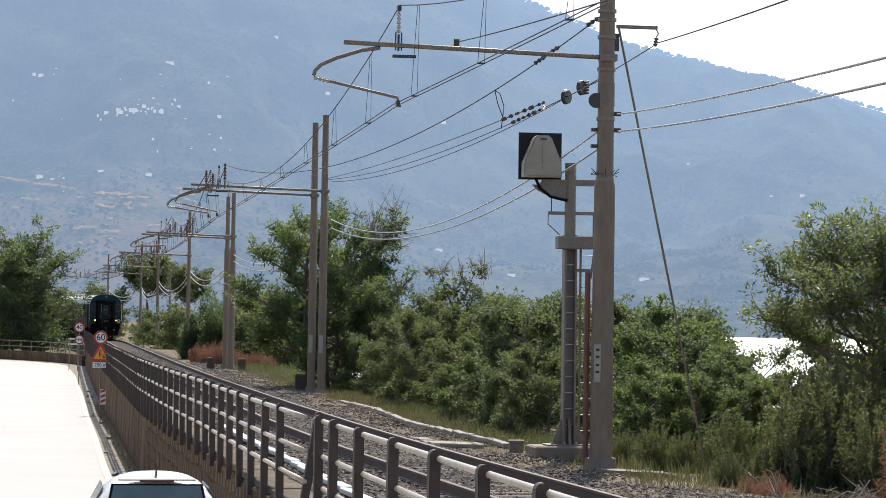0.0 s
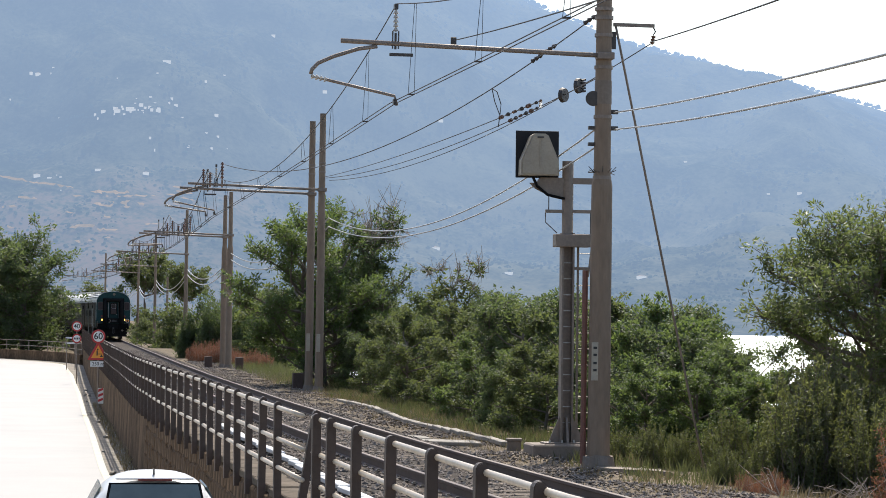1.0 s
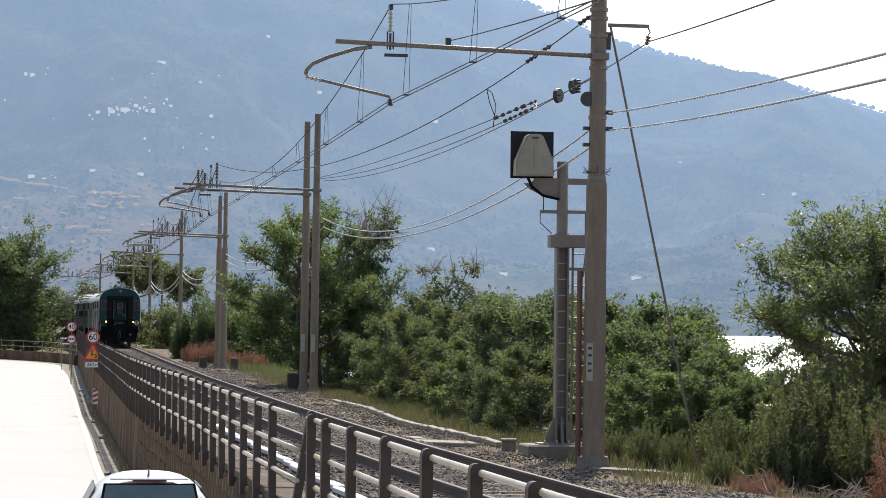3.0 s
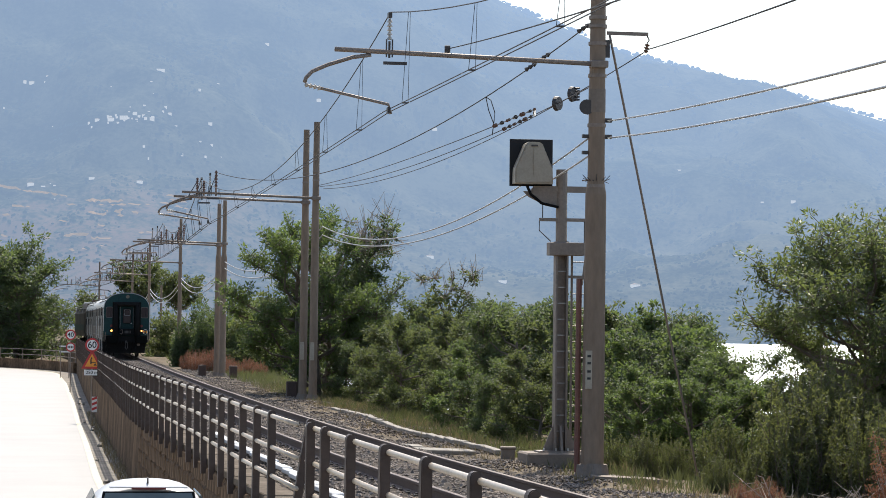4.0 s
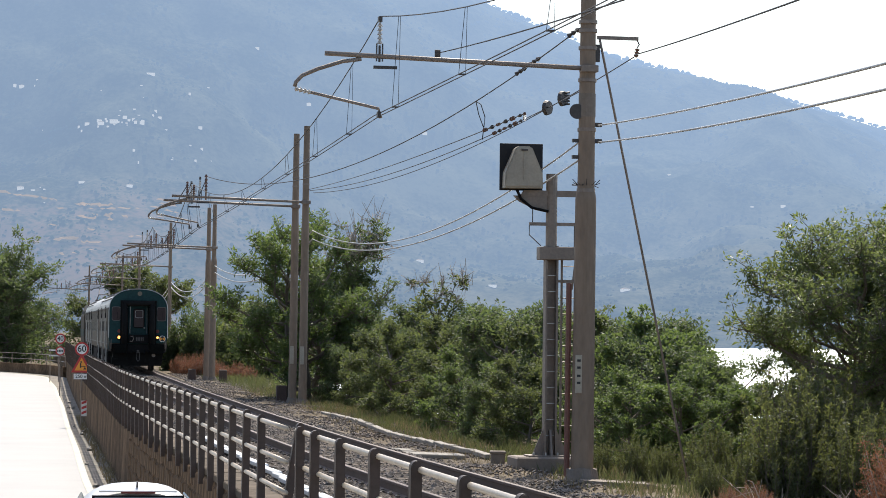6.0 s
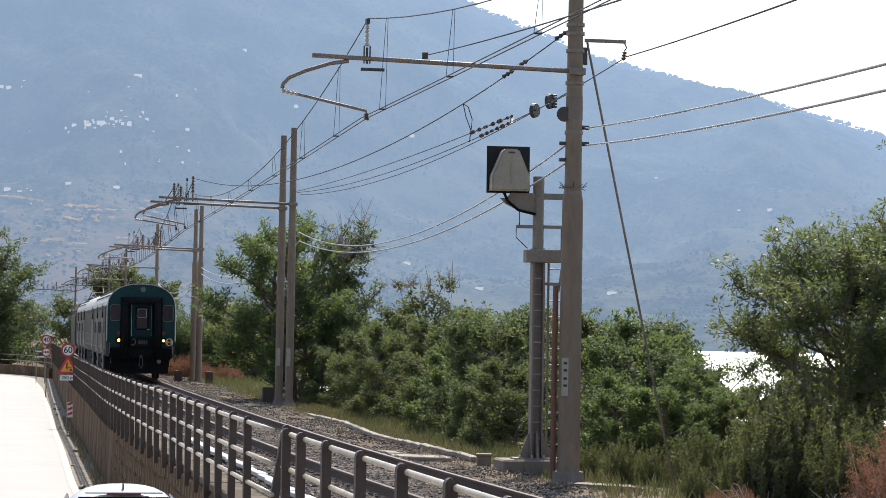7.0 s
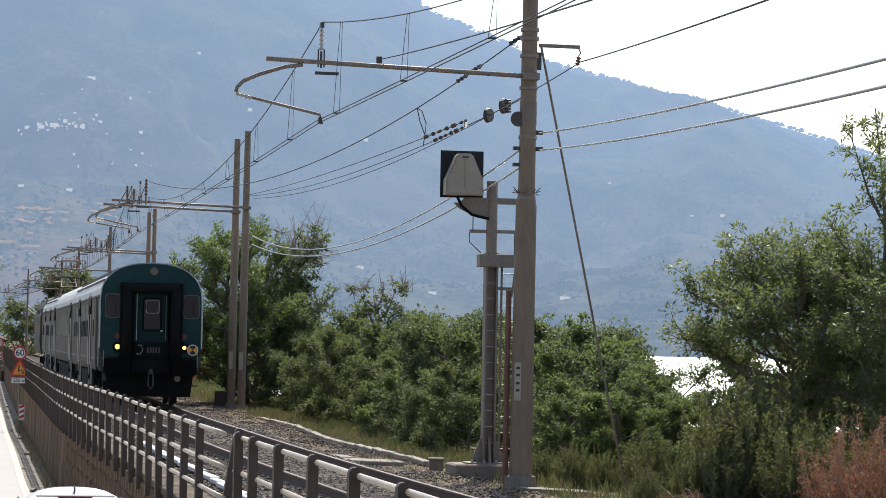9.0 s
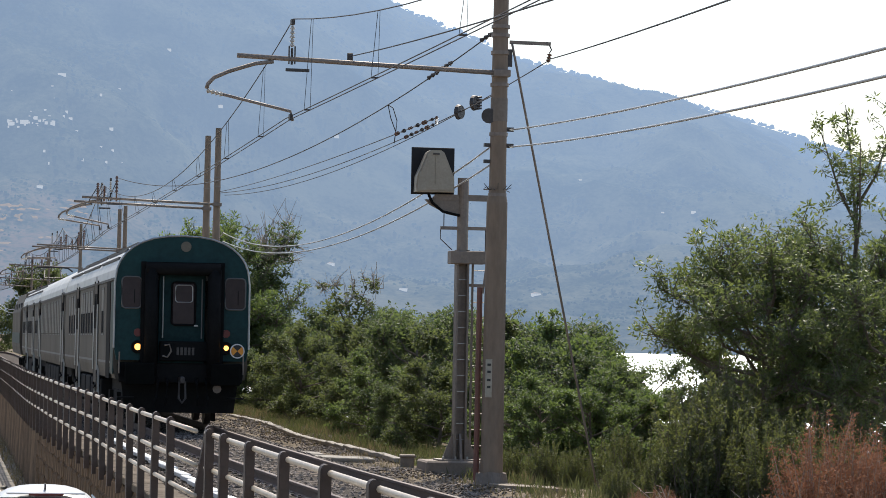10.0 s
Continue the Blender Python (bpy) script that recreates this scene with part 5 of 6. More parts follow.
def build_signs():
    p = side(113.5, -0.24, road_z(113.5))
    t = thing("road_sign", p, "speed limit 60 above a roadworks triangle on a grey post", "road sign", "road signs", rz=4)
    part("post", rod(B(), (0, 0, -0.2), (0, 0, 3.35), 0.03), GALV, t)
    round_sign(t, 3.12, 0.28, "60", 0.36)
    tri = part("triangle", extrude(B(), [(-0.42, 2.18), (0.42, 2.18), (0, 2.95)], -0.05, -0.035), REDP, t, "red-edged roadworks triangle")
    part("triangle_face", extrude(B(), [(-0.28, 2.26), (0.28, 2.26), (0, 2.77)], -0.058, -0.052), YELP, tri)
    bm = B()
    box(bm, -0.04, -0.062, 2.46, 0.05, 0.006, 0.2, pose(0, 0, 0))
    rod(bm, (-0.02, -0.064, 2.60), (-0.02, -0.058, 2.60), 0.035, None, 10)
    box(bm, 0.06, -0.062, 2.42, 0.2, 0.006, 0.025)
    extrude(bm, [(0.06, 2.30), (0.2, 2.30), (0.13, 2.4)], -0.064, -0.06)
    part("digger_sign", bm, BLACKP, tri)
    pl = part("distance_plate", box(B(), 0, -0.045, 2.02, 0.62, 0.012, 0.22), WHITEP, t, "white plate with the distance")
    sign_text("250 m", 0.19, (0, -0.053, 2.02), pl, BLACKP)
    chev = part("striped_marker", box(B(), 0.12, -0.04, 0.75, 0.22, 0.012, 0.62), WHITEP, t, "small red and white striped marker")
    for k in range(3):
        part("stripe", extrude(B(), [(0.02, 0.5 + 0.2 * k), (0.22, 0.58 + 0.2 * k), (0.22, 0.68 + 0.2 * k), (0.02, 0.60 + 0.2 * k)], -0.05, -0.047), REDP, chev)
    p = side(158, -0.75, road_z(158))
    t = thing("road_sign", p, "speed limit 40 above a smaller round sign on a post", "road sign", "road signs", rz=4)
    part("post", rod(B(), (0, 0, -0.2), (0, 0, 3.45), 0.03), GALV, t)
    round_sign(t, 3.2, 0.29, "40", 0.36)
    round_sign(t, 2.52, 0.26, "", 0)
    b = thing("level_barrier", side(186, -0.9, road_z(186)), "white board barrier beside the road", "barrier")
    for z in (1.75, 2.1):
        part("board", box(B(), 0, 0, z, 0.7, 0.05, 0.10), WHITEP, b)
    for x in (-0.28, 0.28):
        part("leg", box(B(), x, 0, 1.05, 0.05, 0.05, 2.1), GALV, b)


def build_car():
    t = thing("parked_car", (-3.45, 34.5, road_z(34) - 0.12), "white hatchback parked beside the railway wall", "car", rz=8)

    def section(y, w0, z0, w1, z1, w2, z2):
        return [(-w0, y, z0), (-w1, y, z1), (-w2, y, z2), (0, y, z2 + 0.035), (w2, y, z2), (w1, y, z1), (w0, y, z0)]

    rows = [section(0.0, 0.80, 0.35, 0.80, 0.80, 0.74, 0.92), section(0.12, 0.86, 0.3, 0.86, 0.85, 0.70, 0.98), section(0.30, 0.87, 0.3, 0.87, 0.9, 0.655, 1.28), section(0.52, 0.88, 0.3, 0.87, 0.93, 0.60, 1.455),
            section(1.2, 0.88, 0.3, 0.88, 0.92, 0.60, 1.485), section(2.0, 0.88, 0.3, 0.88, 0.92, 0.58, 1.45), section(2.8, 0.88, 0.3, 0.87, 0.92, 0.70, 1.0), section(3.7, 0.86, 0.3, 0.84, 0.8, 0.7, 0.85), section(4.0, 0.78, 0.35, 0.76, 0.6, 0.6, 0.7)]
    v = [p for r in rows for p in r]
    f = []
    for i in range(len(rows) - 1):
        for j in range(6):
            a = i * 7 + j
            f.append((a, a + 1, a + 8, a + 7))
    f += [tuple(range(6, -1, -1)), tuple(range(56, 63))]
    ob = part("body", raw("body", v, f, CARW, True), None, t)
    mod = ob.modifiers.new("round", "SUBSURF")
    mod.levels = mod.render_levels = 2
    part("rear_window", extrude(B(), [(-0.60, -0.24), (0.60, -0.24), (0.53, 0.14), (-0.53, 0.14)], -0.012, 0.0, Matrix.Translation((0, 0.235, 1.245)) @ pose(0, 0, 0, -32)), CARG, t)
    part("window_seal", extrude(B(), [(-0.63, -0.26), (0.63, -0.26), (0.56, 0.165), (-0.56, 0.165)], -0.006, 0.004, Matrix.Translation((0, 0.238, 1.245)) @ pose(0, 0, 0, -32)), RUBBER, t)
    part("spoiler", box(B(), 0, 0.42, 1.435, 0.96, 0.16, 0.022, bevel=0.009), CARW, t)
    part("brake_lamp", box(B(), 0, 0.30, 1.425, 0.42, 0.03, 0.025), LAMPOFF, t)
    part("aerial", extrude(B(), [(-0.012, 0), (0.012, 0), (0.008, 0.07), (-0.008, 0.07)], 0, 0.1, pose(0, 0.6, 1.47)), DARKST, t)
    part("mirror_inside", box(B(), 0.0, 1.7, 1.32, 0.22, 0.03, 0.07), RUBBER, t)
    for s in (-1, 1):
        part("side_window", box(B(), 0, 0, 0, 0.02, 1.5, 0.34, Matrix.Translation((s * 0.735, 1.4, 1.17)) @ pose(0, 0, 0, 0, -s * 28, 0)), CARG, t)
        part("tail_lamp", box(B(), s * 0.76, 0.06, 0.85, 0.16, 0.1, 0.24, bevel=0.02), LAMPOFF, t)
        for y in (0.75, 3.2):
            w = part("wheel", rod(B(), (s * 0.88, y, 0.3), (s * 0.70, y, 0.3), 0.3, None, 24), RUBBER, t)
            part("rim", rod(B(), (s * 0.89, y, 0.3), (s * 0.86, y, 0.3), 0.2, None, 18), ALU, w)
    return t


# ---- plants ----
def leaf_mesh(name, pts, size, r, material, droop=0.3, long=2.0, out=None):
    """Many small folded leaves at the given places."""
    n = len(pts)
    d = r.normal(size=(n, 3))
    d[:, 2] -= droop
    if out is not None:
        d = d * 0.55 + out
    up = r.normal(size=(n, 3)) + np.array([0, 0, 1.1 * (droop > 0)])
    d -= up * (np.sum(d * up, axis=1) / np.sum(up * up, axis=1))[:, None] * 0.8
    d /= np.linalg.norm(d, axis=1)[:, None]
    s = np.cross(d, up)
    s /= np.linalg.norm(s, axis=1)[:, None]
    k = (size * r.uniform(0.6, 1.3, n))[:, None]
    a, tip = pts, pts + d * k * long
    mid = pts + d * k * long * 0.45
    up = np.cross(d, s) * k * 0.12
    v = np.stack([a, mid + s * k * 0.5 + up, tip, mid - s * k * 0.5 + up], 1).reshape(-1, 3)
    f = (np.arange(n) * 4)[:, None] + np.array([0, 1, 2, 3])
    me = bpy.data.meshes.new(name)
    me.vertices.add(4 * n)
    me.vertices.foreach_set("co", v.astype(np.float32).ravel())
    me.loops.add(4 * n)
    me.loops.foreach_set("vertex_index", f.astype(np.int32).ravel())
    me.polygons.add(n)
    me.polygons.foreach_set("loop_start", np.arange(n, dtype=np.int32) * 4)
    me.update(calc_edges=True)
    me.materials.append(material)
    return me


def grow(r, height, spread, trunk, limbs, twigs, lean=0.0, low=0.35, lump=0.0):
    """Branches of a tree: tubes for the wood, and the places where leaves sit."""
    wood, tips = [], []
    top = np.array([lean, 0, height * 0.8])
    main = [np.array([0, 0, -0.3])]
    for k in range(1, 6):
        main.append(top * k / 5 + np.array([r.normal() * 0.05 * height * 0.3, r.normal() * 0.05 * height * 0.3, 0]))
    wood.append((main, trunk, trunk * 0.35))
    for i in range(limbs):
        h = low + (0.98 - low) * (i + r.rand() * 0.7) / limbs
        x = h * 5
        base = main[int(min(x, 4))] * (1 - (x - int(min(x, 4)))) + main[min(int(x) + 1, 5)] * (x - int(min(x, 4)))
        a = i * 2.4 + r.normal() * 0.4
        # crown widest a little below the middle
        reach = spread * (0.55 + 0.45 * math.sin(math.pi * min(1, (h - low) / (1 - low) * 0.8 + 0.25))) * r.uniform(0.7, 1.15)
        rise = height * (0.10 + 0.16 * h) * r.uniform(0.6, 1.4)
        end = base + np.array([math.cos(a) * reach, math.sin(a) * reach, rise])
        midp = (base + end) / 2 + np.array([0, 0, -rise * 0.15]) + r.normal(size=3) * 0.08 * reach
        limb = [base, midp, end]
        wood.append((limb, trunk * 0.4, trunk * 0.1))
        for j in range(twigs):
            f = r.uniform(0.3 + 0.4 * (lump > 0), 1.0)
            q = limb[0] * (1 - f) ** 2 + 2 * f * (1 - f) * limb[1] + f * f * limb[2]
            e = q + np.clip(r.normal(size=3), -1.2, 1.2) * np.array([1, 1, 0.8]) * spread * (lump or 0.22) + np.array([0, 0, spread * 0.1])
            wood.append(([q, (q + e) / 2 + r.normal(size=3) * 0.04 * spread, e], trunk * 0.1, trunk * 0.03))
            tips.append((q, e))
    return wood, tips


def plant(name, seed, height, spread, trunk, limbs, twigs, leaves, size, material, label, category, low=0.35, cloud=0.16, long=2.0, lean=0.0, dead=0, wood_mat=None, lump=0.0):
    r = np.random.RandomState(seed)
    wood, tips = grow(r, height, spread, trunk, limbs, twigs, lean, low, lump)
    t = thing(name, (0, 0, 0), label, category)
    bm = B()
    for pts, r0, r1 in wood:
        tube(bm, pts, max(r0, 0.006), 5, max(r1, 0.004))
    part("trunk", bm, wood_mat or BARK, t)
    if dead:
        bm = B()
        high = sorted(tips, key=lambda v: -v[1][2])[:max(6, len(tips) // 5)]
        for k in range(dead):
            q, e = high[r.randint(len(high))]
            for _ in range(5):
                g = e + r.normal(size=3) * np.array([1, 1, 1.2]) * spread * 0.22 + np.array([0, 0, spread * 0.18])
                tube(bm, [e, (e + g) / 2 + r.normal(size=3) * 0.05, g], 0.016, 4, 0.006)
                for _ in range(3):
                    h = (e + g) / 2
                    tube(bm, [h, h + r.normal(size=3) * spread * 0.12], 0.007, 3, 0.004)
        tagged(part("dead_twig", bm, TWIG, t), kind="stuff")
    if leaves:
        # tufts at the twigs' ends, and looser leaves along them
        per = max(2, leaves // len(tips))
        pts, outs = [], []
        for q, e in tips:
            k = int(per * r.uniform(0.5, 1.5))
            tuft = r.normal(size=(k, 3))
            tuft /= np.linalg.norm(tuft, axis=1)[:, None]
            rad = spread * cloud * r.uniform(0.5, 1.15)
            c = e + tuft * np.array([1, 1, 0.75]) * rad * r.rand(k, 1) ** 0.5
            loose = r.rand(k) < 0.3
            c[loose] = (q + (e - q) * r.rand(k, 1) + r.normal(size=(k, 3)) * spread * cloud * 0.45)[loose]
            pts.append(c)
            outs.append(tuft + np.array([0, 0, 0.35]))
        part("crown", leaf_mesh("crown", np.concatenate(pts), size, r, material, long=long, out=np.concatenate(outs)), None, t)
    return t


def spiky(name, seed, height, spread, stems, leaves, size, material, label, category, cloud=0.02, top=0.25, wood_mat=None, lean=0.5):
    """A shrub of many upright feathery stems."""
    r = np.random.RandomState(seed)
    t = thing(name, (0, 0, 0), label, category)
    bm, pts = B(), []
    per = leaves // stems
    for k in range(stems):
        a, q = r.uniform(0, 6.28), spread * math.sqrt(r.rand())
        h = height * r.uniform(0.45, 1.0) * (1 - 0.35 * (q / spread) ** 2)
        foot = np.array([math.cos(a) * q * 0.5, math.sin(a) * q * 0.5, -0.15])
        tip = np.array([math.cos(a) * q * (1 + lean * 0.3), math.sin(a) * q * (1 + lean * 0.3), h])
        bend_ = (foot + tip) / 2 + r.normal(size=3) * 0.06 * height
        tube(bm, [foot, bend_, tip], 0.014, 4, 0.003)
        f = top + (1 - top) * r.rand(per, 1)
        c = foot * (1 - f) ** 2 + 2 * f * (1 - f) * bend_ + f * f * tip
        side = r.normal(size=(per, 3)) * (cloud * height * (1.25 - f))
        pts.append(c + side)
    tagged(part("stem", bm, wood_mat or BARK, t), kind="stuff")
    part("foliage", leaf_mesh("foliage", np.concatenate(pts), size, r, material, droop=-0.7, long=3.2), None, t)
    return t


def put(ob, x, d, z, rz=0.0, s=1.0):
    ob.matrix_world = Matrix.Translation((x, d, z)) @ pose(0, 0, 0, 0, 0, rz) @ Matrix.Scale(s, 4)
    return ob


def more(ob, x, d, z, rz, s):
    o = copy_thing(ob, Matrix.Translation((x, d, z)) @ pose(0, 0, 0, 0, 0, rz))
    o.scale = (s, s, s)
    return o


def build_plants():
    T = "tree"
    # the tall leafy trees behind the pair of masts
    a = put(plant("tree", 11, 6.0, 2.5, 0.16, 22, 24, 17000, 0.056, LEAFA, "broad green leafy tree beside the railway", T, low=0.1, cloud=0.085, long=2.9, lump=0.13), -4.9, 101, -0.7)
    b = put(plant("tree", 12, 6.4, 1.9, 0.14, 14, 22, 11000, 0.06, LEAFC, "green tree with bare dead twigs at its top", T, low=0.1, cloud=0.12, dead=26, long=2.6), -2.6, 102, -0.7)
    more(a, -3.9, 103, -0.9, 140, 0.86)
    more(a, -4.0, 99.5, -0.8, 250, 0.92)
    c = put(plant("small_tree", 13, 4.2, 1.0, 0.08, 9, 9, 2600, 0.075, LEAFB, "thin small tree with dead twigs over the shrubs", T, low=0.3, cloud=0.16, dead=14), 0.35, 88, -0.7)
    # shrubs
    s1 = put(plant("shrub", 21, 2.6, 1.5, 0.07, 15, 36, 16500, 0.046, LEAFB, "dense olive green shrub beside the railway", "shrub", low=0.05, cloud=0.085, lump=0.15), -1.0, 84, -0.8)
    s2 = put(plant("shrub", 22, 3.0, 1.5, 0.07, 15, 36, 16500, 0.046, LEAFA, "bright green leafy shrub beside the railway", "shrub", low=0.05, cloud=0.085, lump=0.15), 4.6, 60, -0.9)
    s3 = put(plant("shrub", 23, 3.2, 1.7, 0.08, 15, 36, 16500, 0.047, LEAFC, "dark green glossy shrub beside the railway", "shrub", low=0.05, cloud=0.085, lump=0.15), 2.1, 70, -0.9)
    # on the slope beside the mast
    for ob, x, d, z, rz, s in ((s1, 7.3, 51, -1.3, 20, 0.55), (s3, 9.2, 53, -1.6, 20, 0.95), (s3, 7.85, 53.5, -1.6, 160, 1.0), (s2, 5.0, 54.5, -0.9, 220, 0.66), (s2, 4.0, 55, -0.8, 20, 0.62), (s3, 8.9, 55, -1.5, 240, 1.05),
                               (s1, 10.8, 55, -1.8, 30, 1.05), (s2, 5.8, 56, -1.1, 90, 0.72), (s3, 9.9, 56, -1.8, 140, 1.0), (s3, 3.6, 57, -0.9, 190, 0.62), (s3, 8.7, 57, -1.8, 66, 1.0)):
        more(ob, x, d, z, rz, s)
    # behind the signal
    for ob, x, d, z, rz, s in ((s1, 6.87, 58, -0.97, 77, 0.62), (s3, 4.9, 58.5, -1.2, 160, 0.85), (s3, 8.4, 58.5, -2.0, 250, 0.95), (s1, 6.4, 60, -1.5, 150, 0.8), (s3, 6.63, 60, -0.90, 12, 0.7), (s3, 5.45, 60.5, -1.3, 60, 0.92),
                               (s3, 3.4, 61.5, -1.0, 80, 0.6), (s2, 5.2, 62, -1.1, 130, 0.85), (s3, 11.0, 62, -2.6, 115, 1.3), (s1, 5.9, 62.5, -1.6, 260, 0.82)):
        more(ob, x, d, z, rz, s)
    # the thick of the row
    for ob, x, d, z, rz, s in ((s1, 4.4, 63, -1.2, 300, 0.7), (s1, 2.4, 64, -0.8, 80, 0.75), (s1, 6.9, 64, -2.3, 210, 0.8), (s1, 3.4, 66, -0.9, 300, 1.12), (s3, 5.6, 66, -1.2, 60, 1.0), (s3, 1.6, 66.5, -1.0, 45, 0.55),
                               (s1, 6.2, 68, -1.8, 250, 0.95), (s3, 3.0, 72, -0.9, 100, 0.95), (s2, 0.9, 74, -1.0, 30, 0.75), (s2, 4.4, 74, -1.3, 75, 1.0), (s3, 7.0, 74, -2.6, 5, 1.1), (s3, 5.4, 74, -1.7, 33, 1.15)):
        more(ob, x, d, z, rz, s)
    # further along
    for ob, x, d, z, rz, s in ((s1, 1.6, 76, -0.8, 200, 1.0), (s3, 6.4, 78, -2.4, 93, 1.15), (s1, 0.8, 80, -0.8, 40, 1.05), (s1, 3.6, 80, -1.2, 15, 1.1), (s3, 2.0, 82, -1.0, 250, 1.05), (s3, 4.6, 82, -1.6, 140, 1.2),
                               (s3, 7.2, 86, -2.6, 310, 1.35), (s1, 2.6, 86, -1.5, 100, 1.0), (s3, -0.2, 87, -0.9, 10, 0.85), (s1, 4.0, 88, -1.7, 200, 1.1), (s1, -2.0, 90, -0.7, 320, 0.5), (s1, 6.2, 90, -2.4, 230, 1.4)):
        more(ob, x, d, z, rz, s)
    # the back of the row, round the tall trees
    for ob, x, d, z, rz, s in ((s3, 1.2, 92, -1.0, 75, 1.0), (s3, 2.8, 92, -1.5, 33, 1.2), (s3, 5.0, 94, -2.2, 120, 1.4), (s1, -1.2, 95, -1.1, 140, 0.95), (s3, -2.4, 96, -0.8, 20, 0.65), (s1, 0.2, 98, -1.0, 75, 1.0),
                               (s1, 3.6, 98, -2.0, 20, 1.35), (s3, -2.6, 98.5, -1.0, 40, 0.75), (s3, 2.0, 100, -1.8, 290, 1.3), (s3, 0.4, 103, -1.5, 190, 1.25), (s3, -2.6, 106, -1.1, 10, 0.9), (s3, -1.4, 108, -1.0, 220, 1.05),
                               (s1, -0.6, 110, -1.5, 60, 1.3), (s3, -3.0, 112, -1.0, 20, 1.0), (s3, -4.6, 118, -1.0, 120, 1.0)):
        more(ob, x, d, z, rz, s)
    # the big tree and its neighbours by the slope to the sea
    t1 = put(plant("tree", 34, 4.1, 2.0, 0.10, 26, 26, 28000, 0.031, LEAFT, "many-stemmed evergreen tree with glossy backlit leaves", T, low=0.46, cloud=0.08, long=3.0, lump=0.15), 7.75, 50.5, -1.0, 0, 1.12)
    more(t1, 9.3, 51.5, -1.1, 120, 1.12)
    more(t1, 9.6, 48, -1.1, 210, 0.95)
    t2 = put(plant("slender_tree", 33, 7.3, 1.25, 0.09, 14, 16, 8000, 0.036, LEAFT, "slender tree with loose leafy shoots against the sky", T, low=0.25, cloud=0.10, long=3.0), 9.3, 50, -1.1)
    # upright heather
    h1 = put(spiky("heather_bush", 41, 2.5, 0.8, 110, 17000, 0.023, LEAFH, "tall feathery green heather bush", "shrub"), 6.3, 47.5, -0.9, 0, 1.12)
    for x, d, z, rz, s in ((5.85, 48.5, -0.9, 50, 0.6), (6.9, 47.0, -1.0, 110, 0.95), (5.1, 49.5, -0.9, 200, 0.62), (7.7, 46.5, -1.0, 20, 0.9), (3.9, 51.5, -0.75, 80, 0.42), (5.5, 47.0, -0.85, 10, 0.5), (4.7, 46.2, -0.8, 230, 0.36), (3.4, 52.5, -0.75, 150, 0.36), (4.4, 51.0, -0.8, 150, 0.40),
                           (8.6, 46.5, -1.0, 290, 1.0), (6.1, 46.6, -0.95, 33, 0.95), (7.1, 45.8, -1.0, 260, 0.8), (8.1, 45.2, -1.0, 140, 0.75), (6.75, 48.6, -1.0, 70, 1.2), (7.35, 49.0, -1.0, 170, 1.15)):
        more(h1, x, d, z, rz, s)
    # rust-brown dead bushes
    d1 = put(spiky("dead_bush", 51, 1.9, 0.8, 110, 30000, 0.015, LEAFD, "rust-brown dry dead bush", "shrub", wood_mat=TWIG, cloud=0.055, top=0.1), 6.9, 38.5, -0.95, 0, 1.12)
    for x, d, z, rz, s in ((7.6, 38.0, -0.95, 90, 1.0), (6.6, 38.8, -0.9, 200, 0.55), (7.2, 37.5, -0.95, 300, 0.8), (5.15, 44.0, -0.95, 10, 0.38), (4.85, 44.6, -0.9, 60, 0.30), (-12.2, 148, -0.75, 0, 0.75), (-11.5, 147, -0.7, 60, 0.8),
                           (-10.3, 145, -0.8, 150, 0.55), (-12.9, 150, -0.7, 210, 0.7), (-9.5, 144, -0.8, 20, 0.6), (-8.8, 143, -0.8, 100, 0.5), (-10.9, 147.5, -0.8, 250, 0.65)):
        more(d1, x, d, z, rz, s)
    # a dry weed at the joint of the railing
    p = side(28.4, -0.12, -0.32)
    put(spiky("dry_weed", 55, 0.5, 0.14, 24, 900, 0.014, GRASSD, "dry pale weed growing by the railing", "plant", wood_mat=TWIG), p.x, p.y, p.z)
    # pale stones along the verge
    rv = random.Random(33)
    for k in range(16):
        d = rv.uniform(48, 150)
        s = rv.uniform(0.05, 0.12)
        bm = B()
        bmesh.ops.create_icosphere(bm, subdivisions=1, radius=s)
        for q in bm.verts:
            q.co = Vector((q.co.x, q.co.y * 1.3, q.co.z * 0.7)) * rv.uniform(0.8, 1.2)
        o = part("verge_stone", bm, COPING, None)
        tagged(o, "loose pale stone lying on the gravel verge", "stone", "verge stones")
        o.location = side(d, rv.uniform(-0.6, -0.25), road_z(d) + s * 0.4)
    # fallen bare branches
    r = np.random.RandomState(61)
    t = thing("fallen_branches", (5.85, 43.5, -0.85), "tangle of bleached fallen branches", "branches")
    for k in range(15):
        bm = B()
        p = np.array([r.uniform(-0.9, 0.9), r.uniform(-0.5, 0.5), 0.02])
        e = p + np.array([r.uniform(-0.9, 0.9), r.uniform(-0.3, 0.3), r.uniform(0.15, 0.7)])
        m = (p + e) / 2 + r.normal(size=3) * 0.1
        tube(bm, [p, m, e], 0.012, 5, 0.005)
        for _ in range(4):
            f = r.uniform(0.3, 0.9)
            q = p * (1 - f) + e * f
            tube(bm, [q, q + r.normal(size=3) * 0.22], 0.006, 4, 0.003)
        part("branch", bm, TWIG, t)
    # the row of dark conifers and other trees further along
    k1 = put(spiky("conifer", 71, 3.9, 0.75, 60, 9000, 0.06, LEAFC, "narrow dark conifer in a row", "tree", cloud=0.05, top=0.05), -12.8, 158, -0.8)
    for i in range(9):
        more(k1, -14.3 + i * 0.95, 160 - i * 0.7 + (i % 3), -0.8, i * 50, 0.78 + 0.12 * ((i * 7) % 4))
